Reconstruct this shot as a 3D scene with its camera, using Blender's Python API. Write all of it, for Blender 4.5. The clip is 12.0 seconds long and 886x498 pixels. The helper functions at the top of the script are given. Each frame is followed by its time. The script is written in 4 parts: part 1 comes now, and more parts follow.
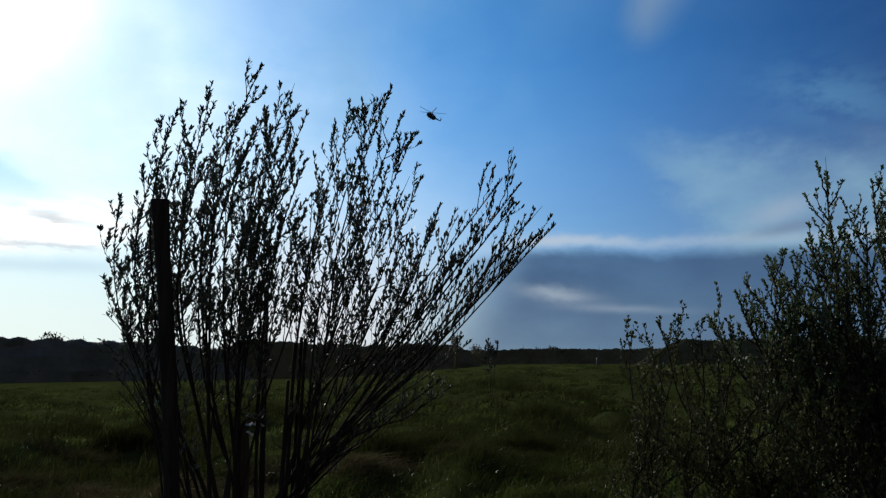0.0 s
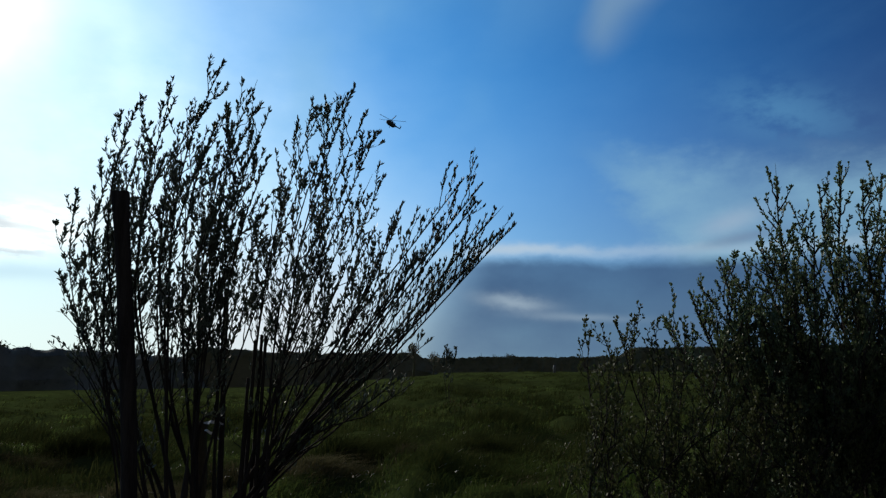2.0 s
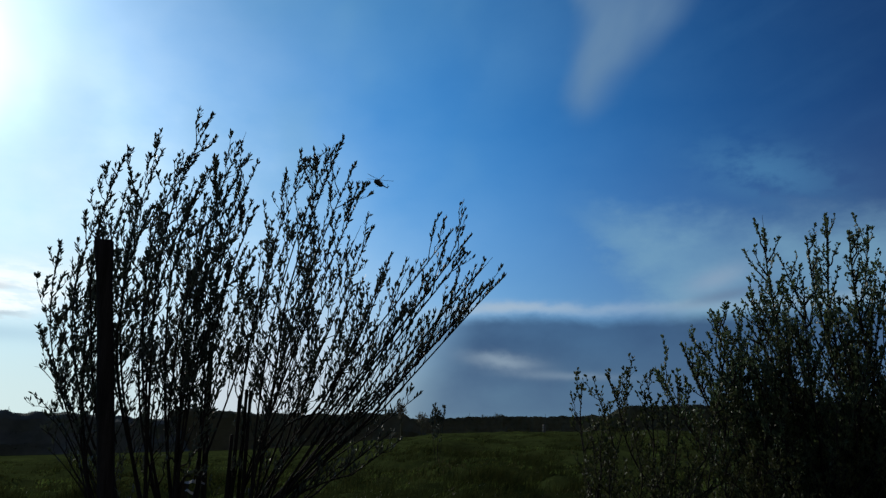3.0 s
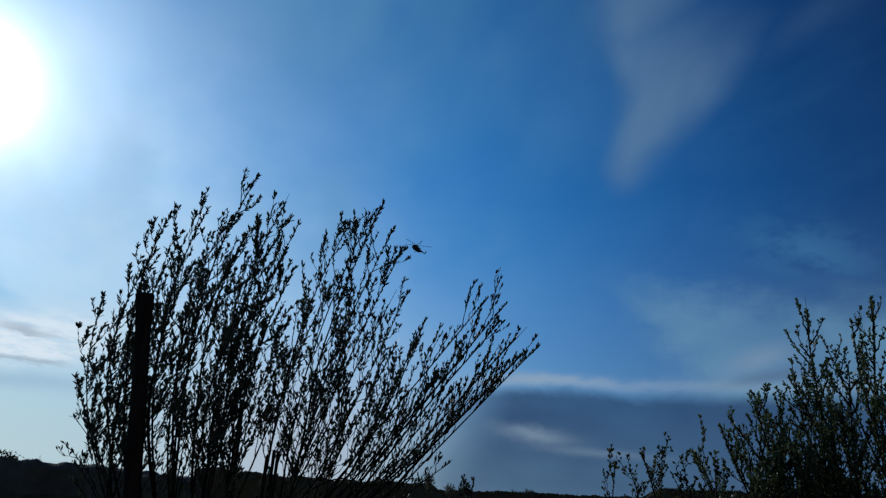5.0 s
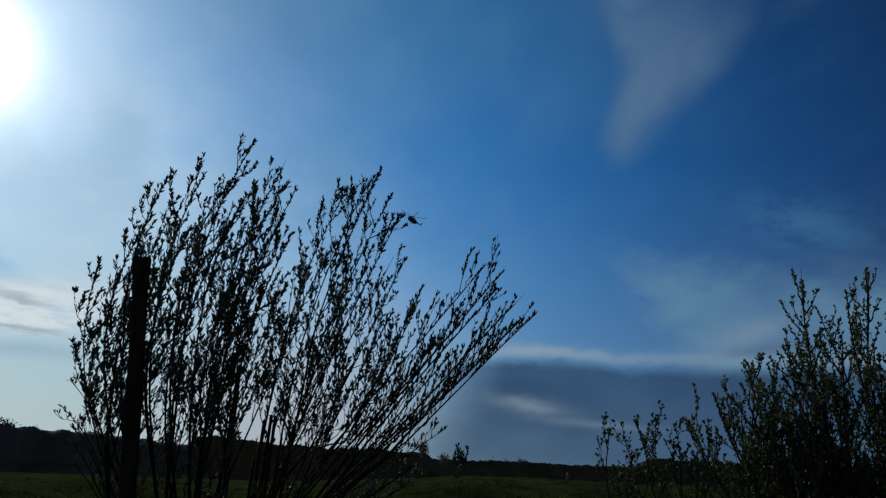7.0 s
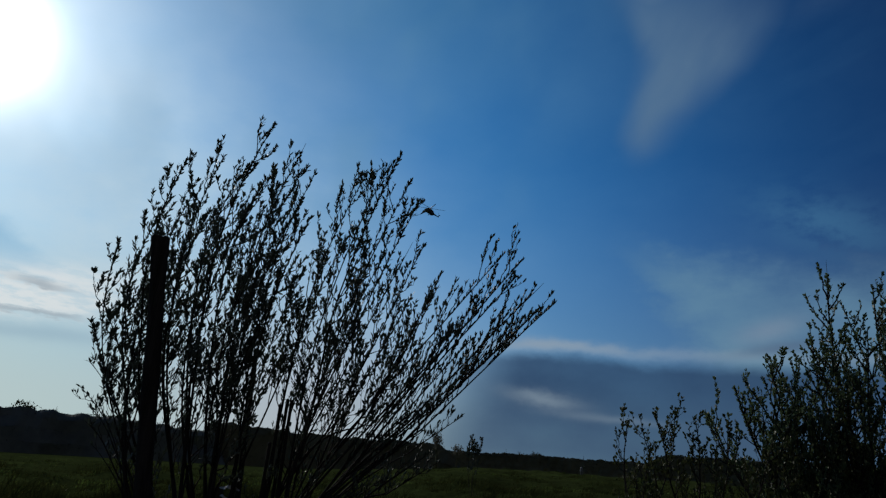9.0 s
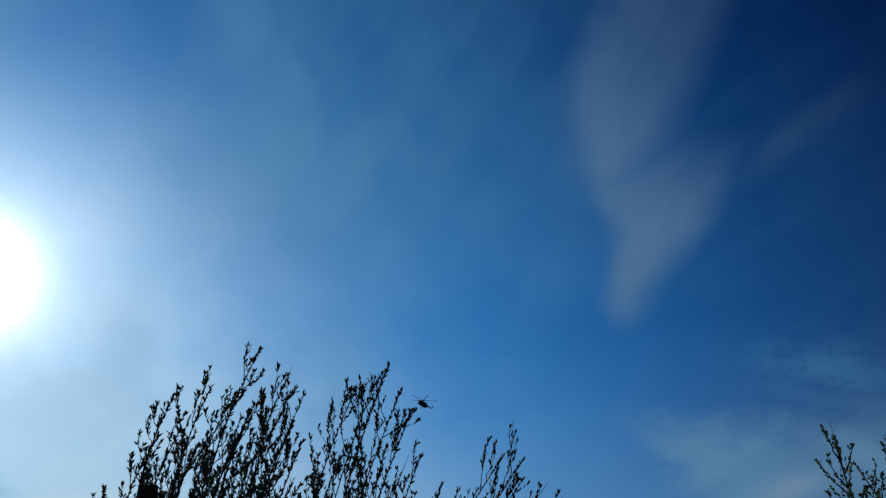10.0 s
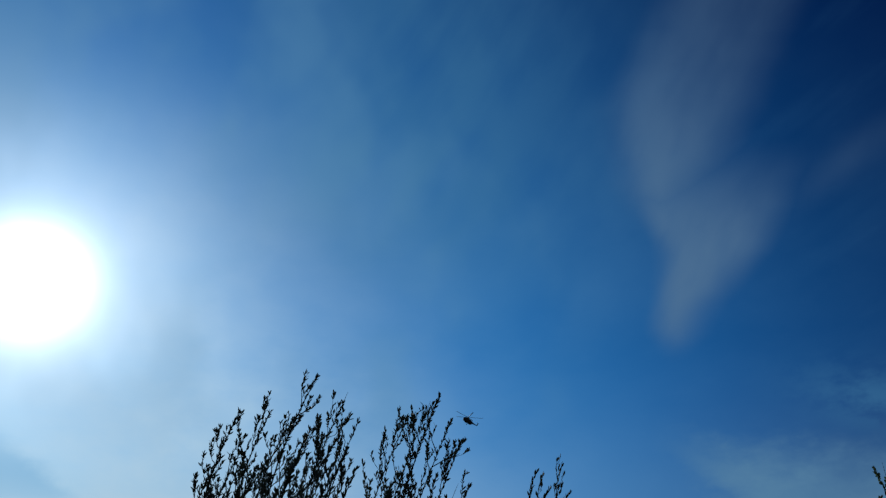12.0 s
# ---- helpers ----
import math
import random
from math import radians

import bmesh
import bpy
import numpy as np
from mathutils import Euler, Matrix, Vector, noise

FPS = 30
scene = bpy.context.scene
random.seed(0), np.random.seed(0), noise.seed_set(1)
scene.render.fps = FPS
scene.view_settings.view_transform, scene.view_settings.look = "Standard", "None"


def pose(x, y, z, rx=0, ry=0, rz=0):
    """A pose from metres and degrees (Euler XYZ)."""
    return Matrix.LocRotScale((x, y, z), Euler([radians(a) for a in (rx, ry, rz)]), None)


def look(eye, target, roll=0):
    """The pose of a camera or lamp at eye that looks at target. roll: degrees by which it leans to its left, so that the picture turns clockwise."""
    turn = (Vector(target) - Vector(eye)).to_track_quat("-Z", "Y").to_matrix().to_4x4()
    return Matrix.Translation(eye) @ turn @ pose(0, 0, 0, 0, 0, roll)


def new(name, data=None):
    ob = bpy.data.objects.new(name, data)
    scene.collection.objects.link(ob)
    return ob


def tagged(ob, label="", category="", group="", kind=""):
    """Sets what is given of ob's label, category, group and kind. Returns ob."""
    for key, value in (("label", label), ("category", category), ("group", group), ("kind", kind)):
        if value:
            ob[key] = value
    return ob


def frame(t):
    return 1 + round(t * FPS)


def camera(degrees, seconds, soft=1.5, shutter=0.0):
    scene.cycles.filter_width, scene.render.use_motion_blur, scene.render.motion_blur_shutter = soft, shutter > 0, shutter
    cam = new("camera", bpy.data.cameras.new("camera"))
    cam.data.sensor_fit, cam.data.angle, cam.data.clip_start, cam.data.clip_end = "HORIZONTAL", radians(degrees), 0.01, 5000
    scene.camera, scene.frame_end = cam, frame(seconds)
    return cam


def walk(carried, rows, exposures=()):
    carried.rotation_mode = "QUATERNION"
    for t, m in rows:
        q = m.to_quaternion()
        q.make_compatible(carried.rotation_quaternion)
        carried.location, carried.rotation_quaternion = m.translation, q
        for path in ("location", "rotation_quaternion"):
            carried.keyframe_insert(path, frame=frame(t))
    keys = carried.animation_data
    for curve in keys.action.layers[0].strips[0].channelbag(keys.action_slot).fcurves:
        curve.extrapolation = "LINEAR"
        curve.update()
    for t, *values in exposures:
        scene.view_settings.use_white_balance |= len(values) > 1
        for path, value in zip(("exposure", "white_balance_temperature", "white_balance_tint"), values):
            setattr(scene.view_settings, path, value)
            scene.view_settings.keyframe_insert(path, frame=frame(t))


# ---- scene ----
cam = camera(61.0, 12.0, soft=1.3)
PATH = [
    (0, pose(0.012, 0.005, 1.659, 97.90, 0.17, -0.01)),
    (0.5, pose(-0.007, 0.039, 1.640, 97.79, 0.24, -0.01)),
    (1, pose(-0.035, 0.011, 1.617, 96.97, 0.92, -1.08)),
    (1.5, pose(-0.017, -0.025, 1.599, 98.40, 1.07, -2.63)),
    (2, pose(-0.011, -0.025, 1.586, 98.50, 0.21, -3.18)),
    (2.5, pose(-0.004, -0.004, 1.568, 99.36, 0.84, -1.36)),
    (3, pose(-0.020, 0.039, 1.547, 102.94, 0.63, -4.07)),
    (3.5, pose(-0.039, -0.004, 1.543, 105.91, -1.15, -1.28)),
    (3.7, pose(-0.033, 0.018, 1.542, 106.64, -1.23, -0.38)),
    (5.3, pose(-0.014, 0.030, 1.541, 108.03, -2.43, -2.18)),
    (5.5, pose(-0.013, -0.004, 1.541, 107.60, -3.38, 0.22)),
    (6, pose(-0.033, 0.003, 1.524, 107.06, -3.21, 2.93)),
    (6.5, pose(-0.046, -0.001, 1.529, 108.27, -2.72, 1.32)),
    (7, pose(-0.025, 0.049, 1.514, 105.88, -2.62, -2.45)),
    (7.2, pose(-0.026, 0.077, 1.490, 103.46, -3.69, -2.83)),
    (8.8, pose(-0.036, 0.108, 1.495, 104.51, -3.85, -1.92)),
    (9, pose(-0.038, 0.110, 1.489, 105.22, -3.85, -1.45)),
    (9.5, pose(-0.032, 0.107, 1.563, 107.95, -1.70, -0.55)),
    (10, pose(-0.036, 0.042, 1.585, 119.53, 2.40, 0.05)),
    (10.5, pose(-0.040, -0.020, 1.600, 119.74, 0.46, 1.80)),
    (11, pose(-0.049, -0.083, 1.609, 119.53, 0.65, 2.34)),
    (11.5, pose(-0.057, -0.170, 1.613, 118.87, 0.84, 1.84)),
    (12, pose(-0.062, -0.194, 1.615, 120.79, -0.29, 2.70))
]
EXPOSURES = [(0, 0.27, 6950, 15), (1.0, 0.31, 6900, 14), (2.0, 0.32, 6750, 10), (2.5, 0.30, 6750, 10), (3.0, 0.05, 6450, 10), (3.5, -0.04, 6400, 10), (3.7, -0.26, 6150, 10),
             (5.3, -0.40, 5900, 10), (5.5, -0.40, 6010, 10), (6.0, -0.54, 6250, 10), (7.0, -0.55, 6250, 10), (9.0, -0.52, 6400, 10), (9.5, -0.52, 6300, 10), (10.0, -0.54, 5900, 7), (12.0, -0.60, 5850, 7)]
walk(cam, PATH, EXPOSURES)

# ---- sky, sun ----
SUN_AZ, SUN_EL = -34.9, 24.4          # degrees east of the +y axis, above the horizon
to_sun = Vector((math.sin(radians(SUN_AZ)) * math.cos(radians(SUN_EL)),
                 math.cos(radians(SUN_AZ)) * math.cos(radians(SUN_EL)), math.sin(radians(SUN_EL))))
sun_data = bpy.data.lights.new("sun", "SUN")
sun_data.energy, sun_data.angle, sun_data.color = 1.9, radians(0.6), (1.0, 0.93, 0.82)
sun_lamp = new("sun", sun_data)
sun_lamp.matrix_world = look(to_sun * 100, (0, 0, 0))

world = bpy.data.worlds.new("sky")
scene.world = world
world.use_nodes = True
wn, wl = world.node_tree.nodes, world.node_tree.links


class Num:
    """A number socket of the sky's node tree, with arithmetic."""

    def __init__(self, socket):
        self.s = socket

    def __add__(self, o): return calc("ADD", self, o)
    def __radd__(self, o): return calc("ADD", o, self)
    def __sub__(self, o): return calc("SUBTRACT", self, o)
    def __rsub__(self, o): return calc("SUBTRACT", o, self)
    def __mul__(self, o): return calc("MULTIPLY", self, o)
    def __rmul__(self, o): return calc("MULTIPLY", o, self)
    def __truediv__(self, o): return calc("DIVIDE", self, o)


def plug(value, socket):
    if isinstance(value, Num):
        wl.new(value.s, socket)
    else:
        socket.default_value = value


def calc(op, a, b=0.0):
    n = wn.new("ShaderNodeMath")
    n.operation = op
    plug(a, n.inputs[0])
    plug(b, n.inputs[1])
    return Num(n.outputs[0])


def exp_(a): return calc("EXPONENT", a)


def bell(a, middle, width):
    d = (a - middle) / width
    return exp_(d * d * -1.0)


def ease(a, lo, hi):
    n = wn.new("ShaderNodeMapRange")
    n.interpolation_type = "SMOOTHSTEP"
    plug(a, n.inputs[0])
    plug(lo, n.inputs[1])
    plug(hi, n.inputs[2])
    return Num(n.outputs[0])


def cloud_noise(u, v, w, detail=5.0, rough=0.55):
    c = wn.new("ShaderNodeCombineXYZ")
    for i, a in enumerate((u, v, w)):
        plug(a, c.inputs[i])
    n = wn.new("ShaderNodeTexNoise")
    n.inputs["Scale"].default_value, n.inputs["Detail"].default_value, n.inputs["Roughness"].default_value = 1.0, detail, rough
    wl.new(c.outputs[0], n.inputs["Vector"])
    return Num(n.outputs[0])


def blend(fac, a, b, mode="MIX"):
    n = wn.new("ShaderNodeMix")
    n.data_type, n.blend_type, n.clamp_factor = "RGBA", mode, True
    plug(fac, n.inputs[0])
    for value, socket in ((a, n.inputs[6]), (b, n.inputs[7])):
        if isinstance(value, tuple):
            socket.default_value = (*value, 1)
        else:
            wl.new(value, socket)
    return n.outputs[2]


def course(a, knots):
    """A smooth course through (place, value) knots."""
    n = wn.new("ShaderNodeValToRGB")
    ramp = n.color_ramp
    ramp.interpolation = "CARDINAL"
    lo, hi = knots[0][0], knots[-1][0]
    least, most = min(k[1] for k in knots), max(k[1] for k in knots)
    while len(ramp.elements) < len(knots):
        ramp.elements.new(0.5)
    for e, (p, v) in zip(ramp.elements, knots):
        e.position = (p - lo) / (hi - lo)
        g = (v - least) / (most - least)
        e.color = (g, g, g, 1)
    plug((a - lo) / (hi - lo), n.inputs[0])
    bw = wn.new("ShaderNodeRGBToBW")
    wl.new(n.outputs[0], bw.inputs[0])
    return Num(bw.outputs[0]) * (most - least) + least


def flat_chart(az0, el0):
    """Two coordinates, in degrees, of the sky laid flat round one direction."""
    a, e = radians(az0), radians(el0)
    f = Vector((math.sin(a) * math.cos(e), math.cos(a) * math.cos(e), math.sin(e)))
    r = Vector((math.cos(a), -math.sin(a), 0))
    q = r.cross(f)
    depth = calc("MAXIMUM", dx * f.x + dy * f.y + dz * f.z, 0.05)
    return (dx * r.x + dy * r.y) / depth * 57.2958, (dx * q.x + dy * q.y + dz * q.z) / depth * 57.2958


coord = wn.new("ShaderNodeTexCoord")
split = wn.new("ShaderNodeSeparateXYZ")
wl.new(coord.outputs["Generated"], split.inputs[0])
dx, dy, dz = (Num(o) for o in split.outputs)
az = calc("ARCTAN2", dx, dy) * 57.2958
el = calc("ARCSINE", dz) * 57.2958
away = calc("ARCCOSINE", dx * to_sun.x + dy * to_sun.y + dz * to_sun.z) * 57.2958
soft_n = cloud_noise(az * 0.10, el * 0.16, 3.0)
fine_n = cloud_noise(az * 0.35, el * 0.6, 7.0, 6.0, 0.6)
streak_n = cloud_noise(az * 0.06 + el * 0.05, el * 0.30 - az * 0.10, 11.0)

sky = wn.new("ShaderNodeTexSky")
sky.sky_type, sky.sun_disc = "NISHITA", False
sky.sun_elevation, sky.sun_rotation = radians(SUN_EL), radians(SUN_AZ)
sky.air_density, sky.dust_density, sky.ozone_density = 1.0, 0.6, 2.0
SKY = 0.085
blue = blend(1.0, sky.outputs[0], (SKY * 0.09, SKY * 0.62, SKY * 1.12), "MULTIPLY")
# deeper blue far from the sun
deep = blend(ease(away + calc("MAXIMUM", el - 20.0, 0.0) * 0.45, 30.0, 84.0), (1.0, 1.0, 1.0), (0.015, 0.075, 0.21))
paint = blend(1.0, blue, deep, "MULTIPLY")
# and darker overhead
paint = blend(ease(el, 22.0, 56.0), paint, blend(1.0, paint, (0.22, 0.80, 1.0), "MULTIPLY"))

# clearer air to the east
paint = blend(ease(az, 6.0, 24.0) * bell(el, 15.0, 9.0), paint, blend(1.0, paint, (0.68, 0.88, 0.96), "MULTIPLY"))

# thin veil of high cloud round the sun, with lens glare painted into it
veil_glare = exp_(away * -1.0 / 17.0) * 0.90 + (soft_n - 0.5) * 0.5 * exp_(away * -1.0 / 30.0)
veil_glare = veil_glare * (1.0 - 0.75 * ease(el, 26.0, 44.0))
paint = blend(veil_glare, paint, blend(ease(away, 8.0, 36.0), (0.72, 0.82, 0.91), (0.27, 0.57, 0.88)))
streak = ease(streak_n, 0.47, 0.72) * ease(el, 9.0, 18.0) * (1.0 - ease(el, 60.0, 85.0))
paint = blend(streak * 0.03, paint, (0.10, 0.30, 0.55))
below_sun = bell(az + (el - 17.0) * 0.6, -24.0, 16.0) * bell(el, 15.0, 9.0) * (0.66 + (soft_n - 0.5) * 1.3 + (fine_n - 0.5) * 0.5)
paint = blend(below_sun * 0.92, paint, (0.68, 0.90, 1.05))

# pale haze towards the horizon, strongest under the sun
low = bell(calc("MAXIMUM", el, 0.0), 0.0, 12.5) * (0.22 + 0.76 * bell(az, -34.0, 40.0))
paint = blend(low, paint, blend(ease(az, -14.0, 14.0), (0.66, 0.79, 0.78), (0.36, 0.47, 0.58)))

blush = bell(az, -9.0, 11.0) * bell(el, 2.0, 6.5)
paint = blend(blush * 0.55, paint, (0.60, 0.56, 0.64))

smooth_n = cloud_noise(az * 0.13, el * 0.11, 21.0, 2.5, 0.45)
fil_n = cloud_noise((az - el) * 0.22, (az + el) * 0.05, 33.0, 3.0, 0.5)
cirrus = bell(az, -4.0, 17.0) * ease(el, 24.0, 35.0) * (1.0 - ease(el, 60.0, 85.0)) * (0.5 + 0.5 * ease(smooth_n * 0.6 + fil_n * 0.4, 0.3, 0.65))
paint = blend(cirrus * 0.44, paint, (0.105, 0.285, 0.44))
# broad faint mottling of the high veil, drawn out up to the east
cu, cv = flat_chart(-2.0, 29.0)
mottle = cloud_noise(cu * 0.075 + cv * 0.03, cv * 0.055 - cu * 0.045, 41.0, 3.0, 0.5)
reach_n = (1.0 - ease(away, 22.0, 50.0)) * ease(el, 12.0, 19.0)
paint = blend(ease(mottle, 0.42, 0.68) * reach_n * 0.36, paint, (0.17, 0.38, 0.57))
paint = blend(ease(0.0 - mottle, -0.45, -0.28) * reach_n * 0.35, paint, blend(1.0, paint, (0.70, 0.86, 0.98), "MULTIPLY"))
# high wisp: a narrow foot that opens into a broad body, a column and an arm
feather = cloud_noise(cu * 0.20 - cv * 0.10, cv * 0.08 + cu * 0.05, 51.0, 3.0, 0.5)
wu = cu + (smooth_n - 0.5) * 3.0 + (feather - 0.5) * 1.6
west_edge = course(cv, [(-8.0, 16.6), (-4.6, 14.8), (0.2, 15.1), (2.8, 14.9), (5.8, 13.0), (8.8, 11.7), (12.3, 11.6), (15.3, 12.6), (18.7, 14.8), (26.0, 18.0)])
body_edge = course(cv, [(-8.0, 16.4), (-5.5, 18.2), (-2.0, 20.6), (1.4, 23.6), (4.8, 25.8), (7.4, 27.8), (12.0, 30.5)])
column_edge = course(cv, [(2.0, 19.0), (7.9, 20.0), (12.2, 22.1), (16.1, 23.8), (18.6, 25.2), (26.0, 28.5)])
body = ease(wu - west_edge, -0.6, 2.6) * (1.0 - ease(wu - body_edge, -3.4, 1.0)) * ease(cv, -8.4, -4.0) * (1.0 - ease(cv, 1.5, 10.5))
column = ease(wu - west_edge, -1.2, 4.0) * (1.0 - ease(wu - column_edge, -4.0, 2.5)) * ease(cv, 0.0, 7.0) * (1.0 - 0.55 * ease(cv, 6.0, 20.0))
arm = bell(cv - 0.66 * cu, -11.2, 1.5) * ease(cu, 24.0, 28.0) * (1.0 - ease(cu, 30.0, 40.0)) * 0.16
wisp = calc("MAXIMUM", calc("MAXIMUM", body, column * 0.85), arm) * (0.62 + 0.38 * ease(feather, 0.30, 0.66)) * (1.0 - ease(el, 55.0, 75.0))
paint = blend(wisp * 0.68, paint, (0.160, 0.270, 0.40))

# soft pale cloud standing over the dark bank
haze = ease(az - (15.4 - el) * 0.7 + (fine_n - 0.5) * 5.0, 13.0, 17.5) * (1.0 - ease(el + (fine_n - 0.5) * 4.0, 12.5 - (az - 15.0) * 0.12, 17.2 - (az - 15.0) * 0.12)) * (1.0 - ease(az, 45.0, 90.0))
paint = blend(haze * (0.40 + 0.40 * ease(soft_n, 0.3, 0.65)), paint, (0.185, 0.36, 0.50))
faint = bell(az, 28.5, 4.5) * bell(el + (az - 28.5) * 0.3, 17.0, 2.0) * ease(fine_n, 0.3, 0.6)
paint = blend(faint * 0.4, paint, (0.09, 0.27, 0.46))

# bright streaked cloud low under the sun, with small grey lenses
left = 1.0 - ease(az, -27.0, -19.0)
wav = el - az * 0.10 + (fine_n - 0.5) * 1.2
torn_n = cloud_noise(az * 0.55 + el * 0.4, el * 2.0, 61.0, 5.0, 0.6)
bright = left * (bell(wav, 12.2, 1.2) + bell(wav, 10.6, 0.9)) * (0.45 + 0.55 * ease(torn_n, 0.36, 0.6))
paint = blend(bright * 0.95, paint, (0.92, 0.99, 1.0))
hole = (1.0 - ease(az + (el - 12.0) * 1.4 + (fine_n - 0.5) * 3.0, -31.0, -28.5)) * bell(el, 12.6, 2.0)
paint = blend(hole * 0.75, paint, (0.28, 0.58, 0.84))
gap = left * bell(el + (fine_n - 0.5) * 0.5, 6.0, 0.55)
paint = blend(gap * 0.45, paint, (0.34, 0.52, 0.66))
ragged = (torn_n - 0.5) * 1.1
lens = (bell(az, -27.8, 1.8) * ease(el + az * 0.14 + ragged, 4.95, 5.25) * (1.0 - ease(el + az * 0.14 + ragged * 0.5, 5.35, 5.9))
        + 0.85 * ease(az, -34.0, -31.0) * (1.0 - ease(az, -26.5, -24.0)) * ease(el + az * 0.02 + ragged, 6.4, 6.7) * (1.0 - ease(el + az * 0.02 + ragged, 6.75, 7.15)))
paint = blend(lens * 0.70, paint, (0.38, 0.46, 0.53))
crest = bell(az, -27.2, 2.2) * bell(el + az * 0.14 + ragged * 0.5, 6.05, 0.22)
paint = blend(crest * 0.7, paint, (0.92, 0.98, 1.0))

# pale rim and dark bank of cloud along the horizon
bank_top = 7.35 + 0.55 * bell(az, 9.5, 6.0) + (fine_n - 0.5) * 1.0 + (soft_n - 0.5) * 0.9
open_e = ease(az - (el - 5.0) * 0.5, -2.0, 7.0) * (1.0 - ease(az, 60.0, 120.0))
rim = open_e * bell(el - bank_top, 0.55, 0.45) * (0.55 + 0.45 * ease(fine_n, 0.15, 0.55))
paint = blend(rim * (0.32 + 0.48 * bell(az, 8.0, 7.0)), paint, (0.38, 0.48, 0.58))
bank = open_e * (1.0 - ease(el, bank_top - 0.9, bank_top + 0.4)) * ease(el, -3.0, 1.2)
bank_tone = blend(ease(el, 0.5, 6.5), (0.068, 0.126, 0.226), (0.037, 0.085, 0.180))
paint = blend(bank * (0.87 + (soft_n - 0.5) * 0.5), paint, bank_tone)
patch = (bell(az, 8.6, 2.6) * bell(el + (az - 9.2) * 0.13 + (fine_n - 0.5) * 1.3, 4.3, 0.58)
         + 0.5 * bell(az, 13.5, 4.0) * bell(el + (az - 13.5) * 0.05 + (fine_n - 0.5) * 0.5, 3.2, 0.3))
paint = blend(patch * 0.85, paint, (0.245, 0.33, 0.42))
wisp2 = bell(az, 24.5, 2.2) * bell(el - (az - 24.5) * 0.25, 9.8, 0.8)
paint = blend(wisp2 * 0.5, paint, (0.30, 0.39, 0.50))
grey2 = bell(az, 25.0, 2.8) * bell(el - (az - 24.5) * 0.15, 8.5, 0.45)
paint = blend(grey2 * 0.5, paint, (0.12, 0.16, 0.26))

# unseen grey cloud cover away from the sun, added as neutral fill light
paint = blend(ease(away, 84.0, 125.0) * (0.75 + (soft_n - 0.5) * 0.6), paint, (0.145, 0.145, 0.15))

# the burning disc of light seen through the veil
glare = exp_(away * -1.0 / 4.8) * 1.6 + bell(away, 0.0, 2.8) * 4.0
burn = wn.new("ShaderNodeMix")
burn.data_type, burn.blend_type = "RGBA", "ADD"
burn.inputs[0].default_value = 1.0
comb = wn.new("ShaderNodeCombineColor")
for i, k in enumerate((0.95, 0.98, 1.0)):
    plug(glare * k, comb.inputs[i])
wl.new(paint, burn.inputs[6])
wl.new(comb.outputs[0], burn.inputs[7])
back = wn["Background"]
wl.new(burn.outputs[2], back.inputs["Color"])
back.inputs["Strength"].default_value = 1.0

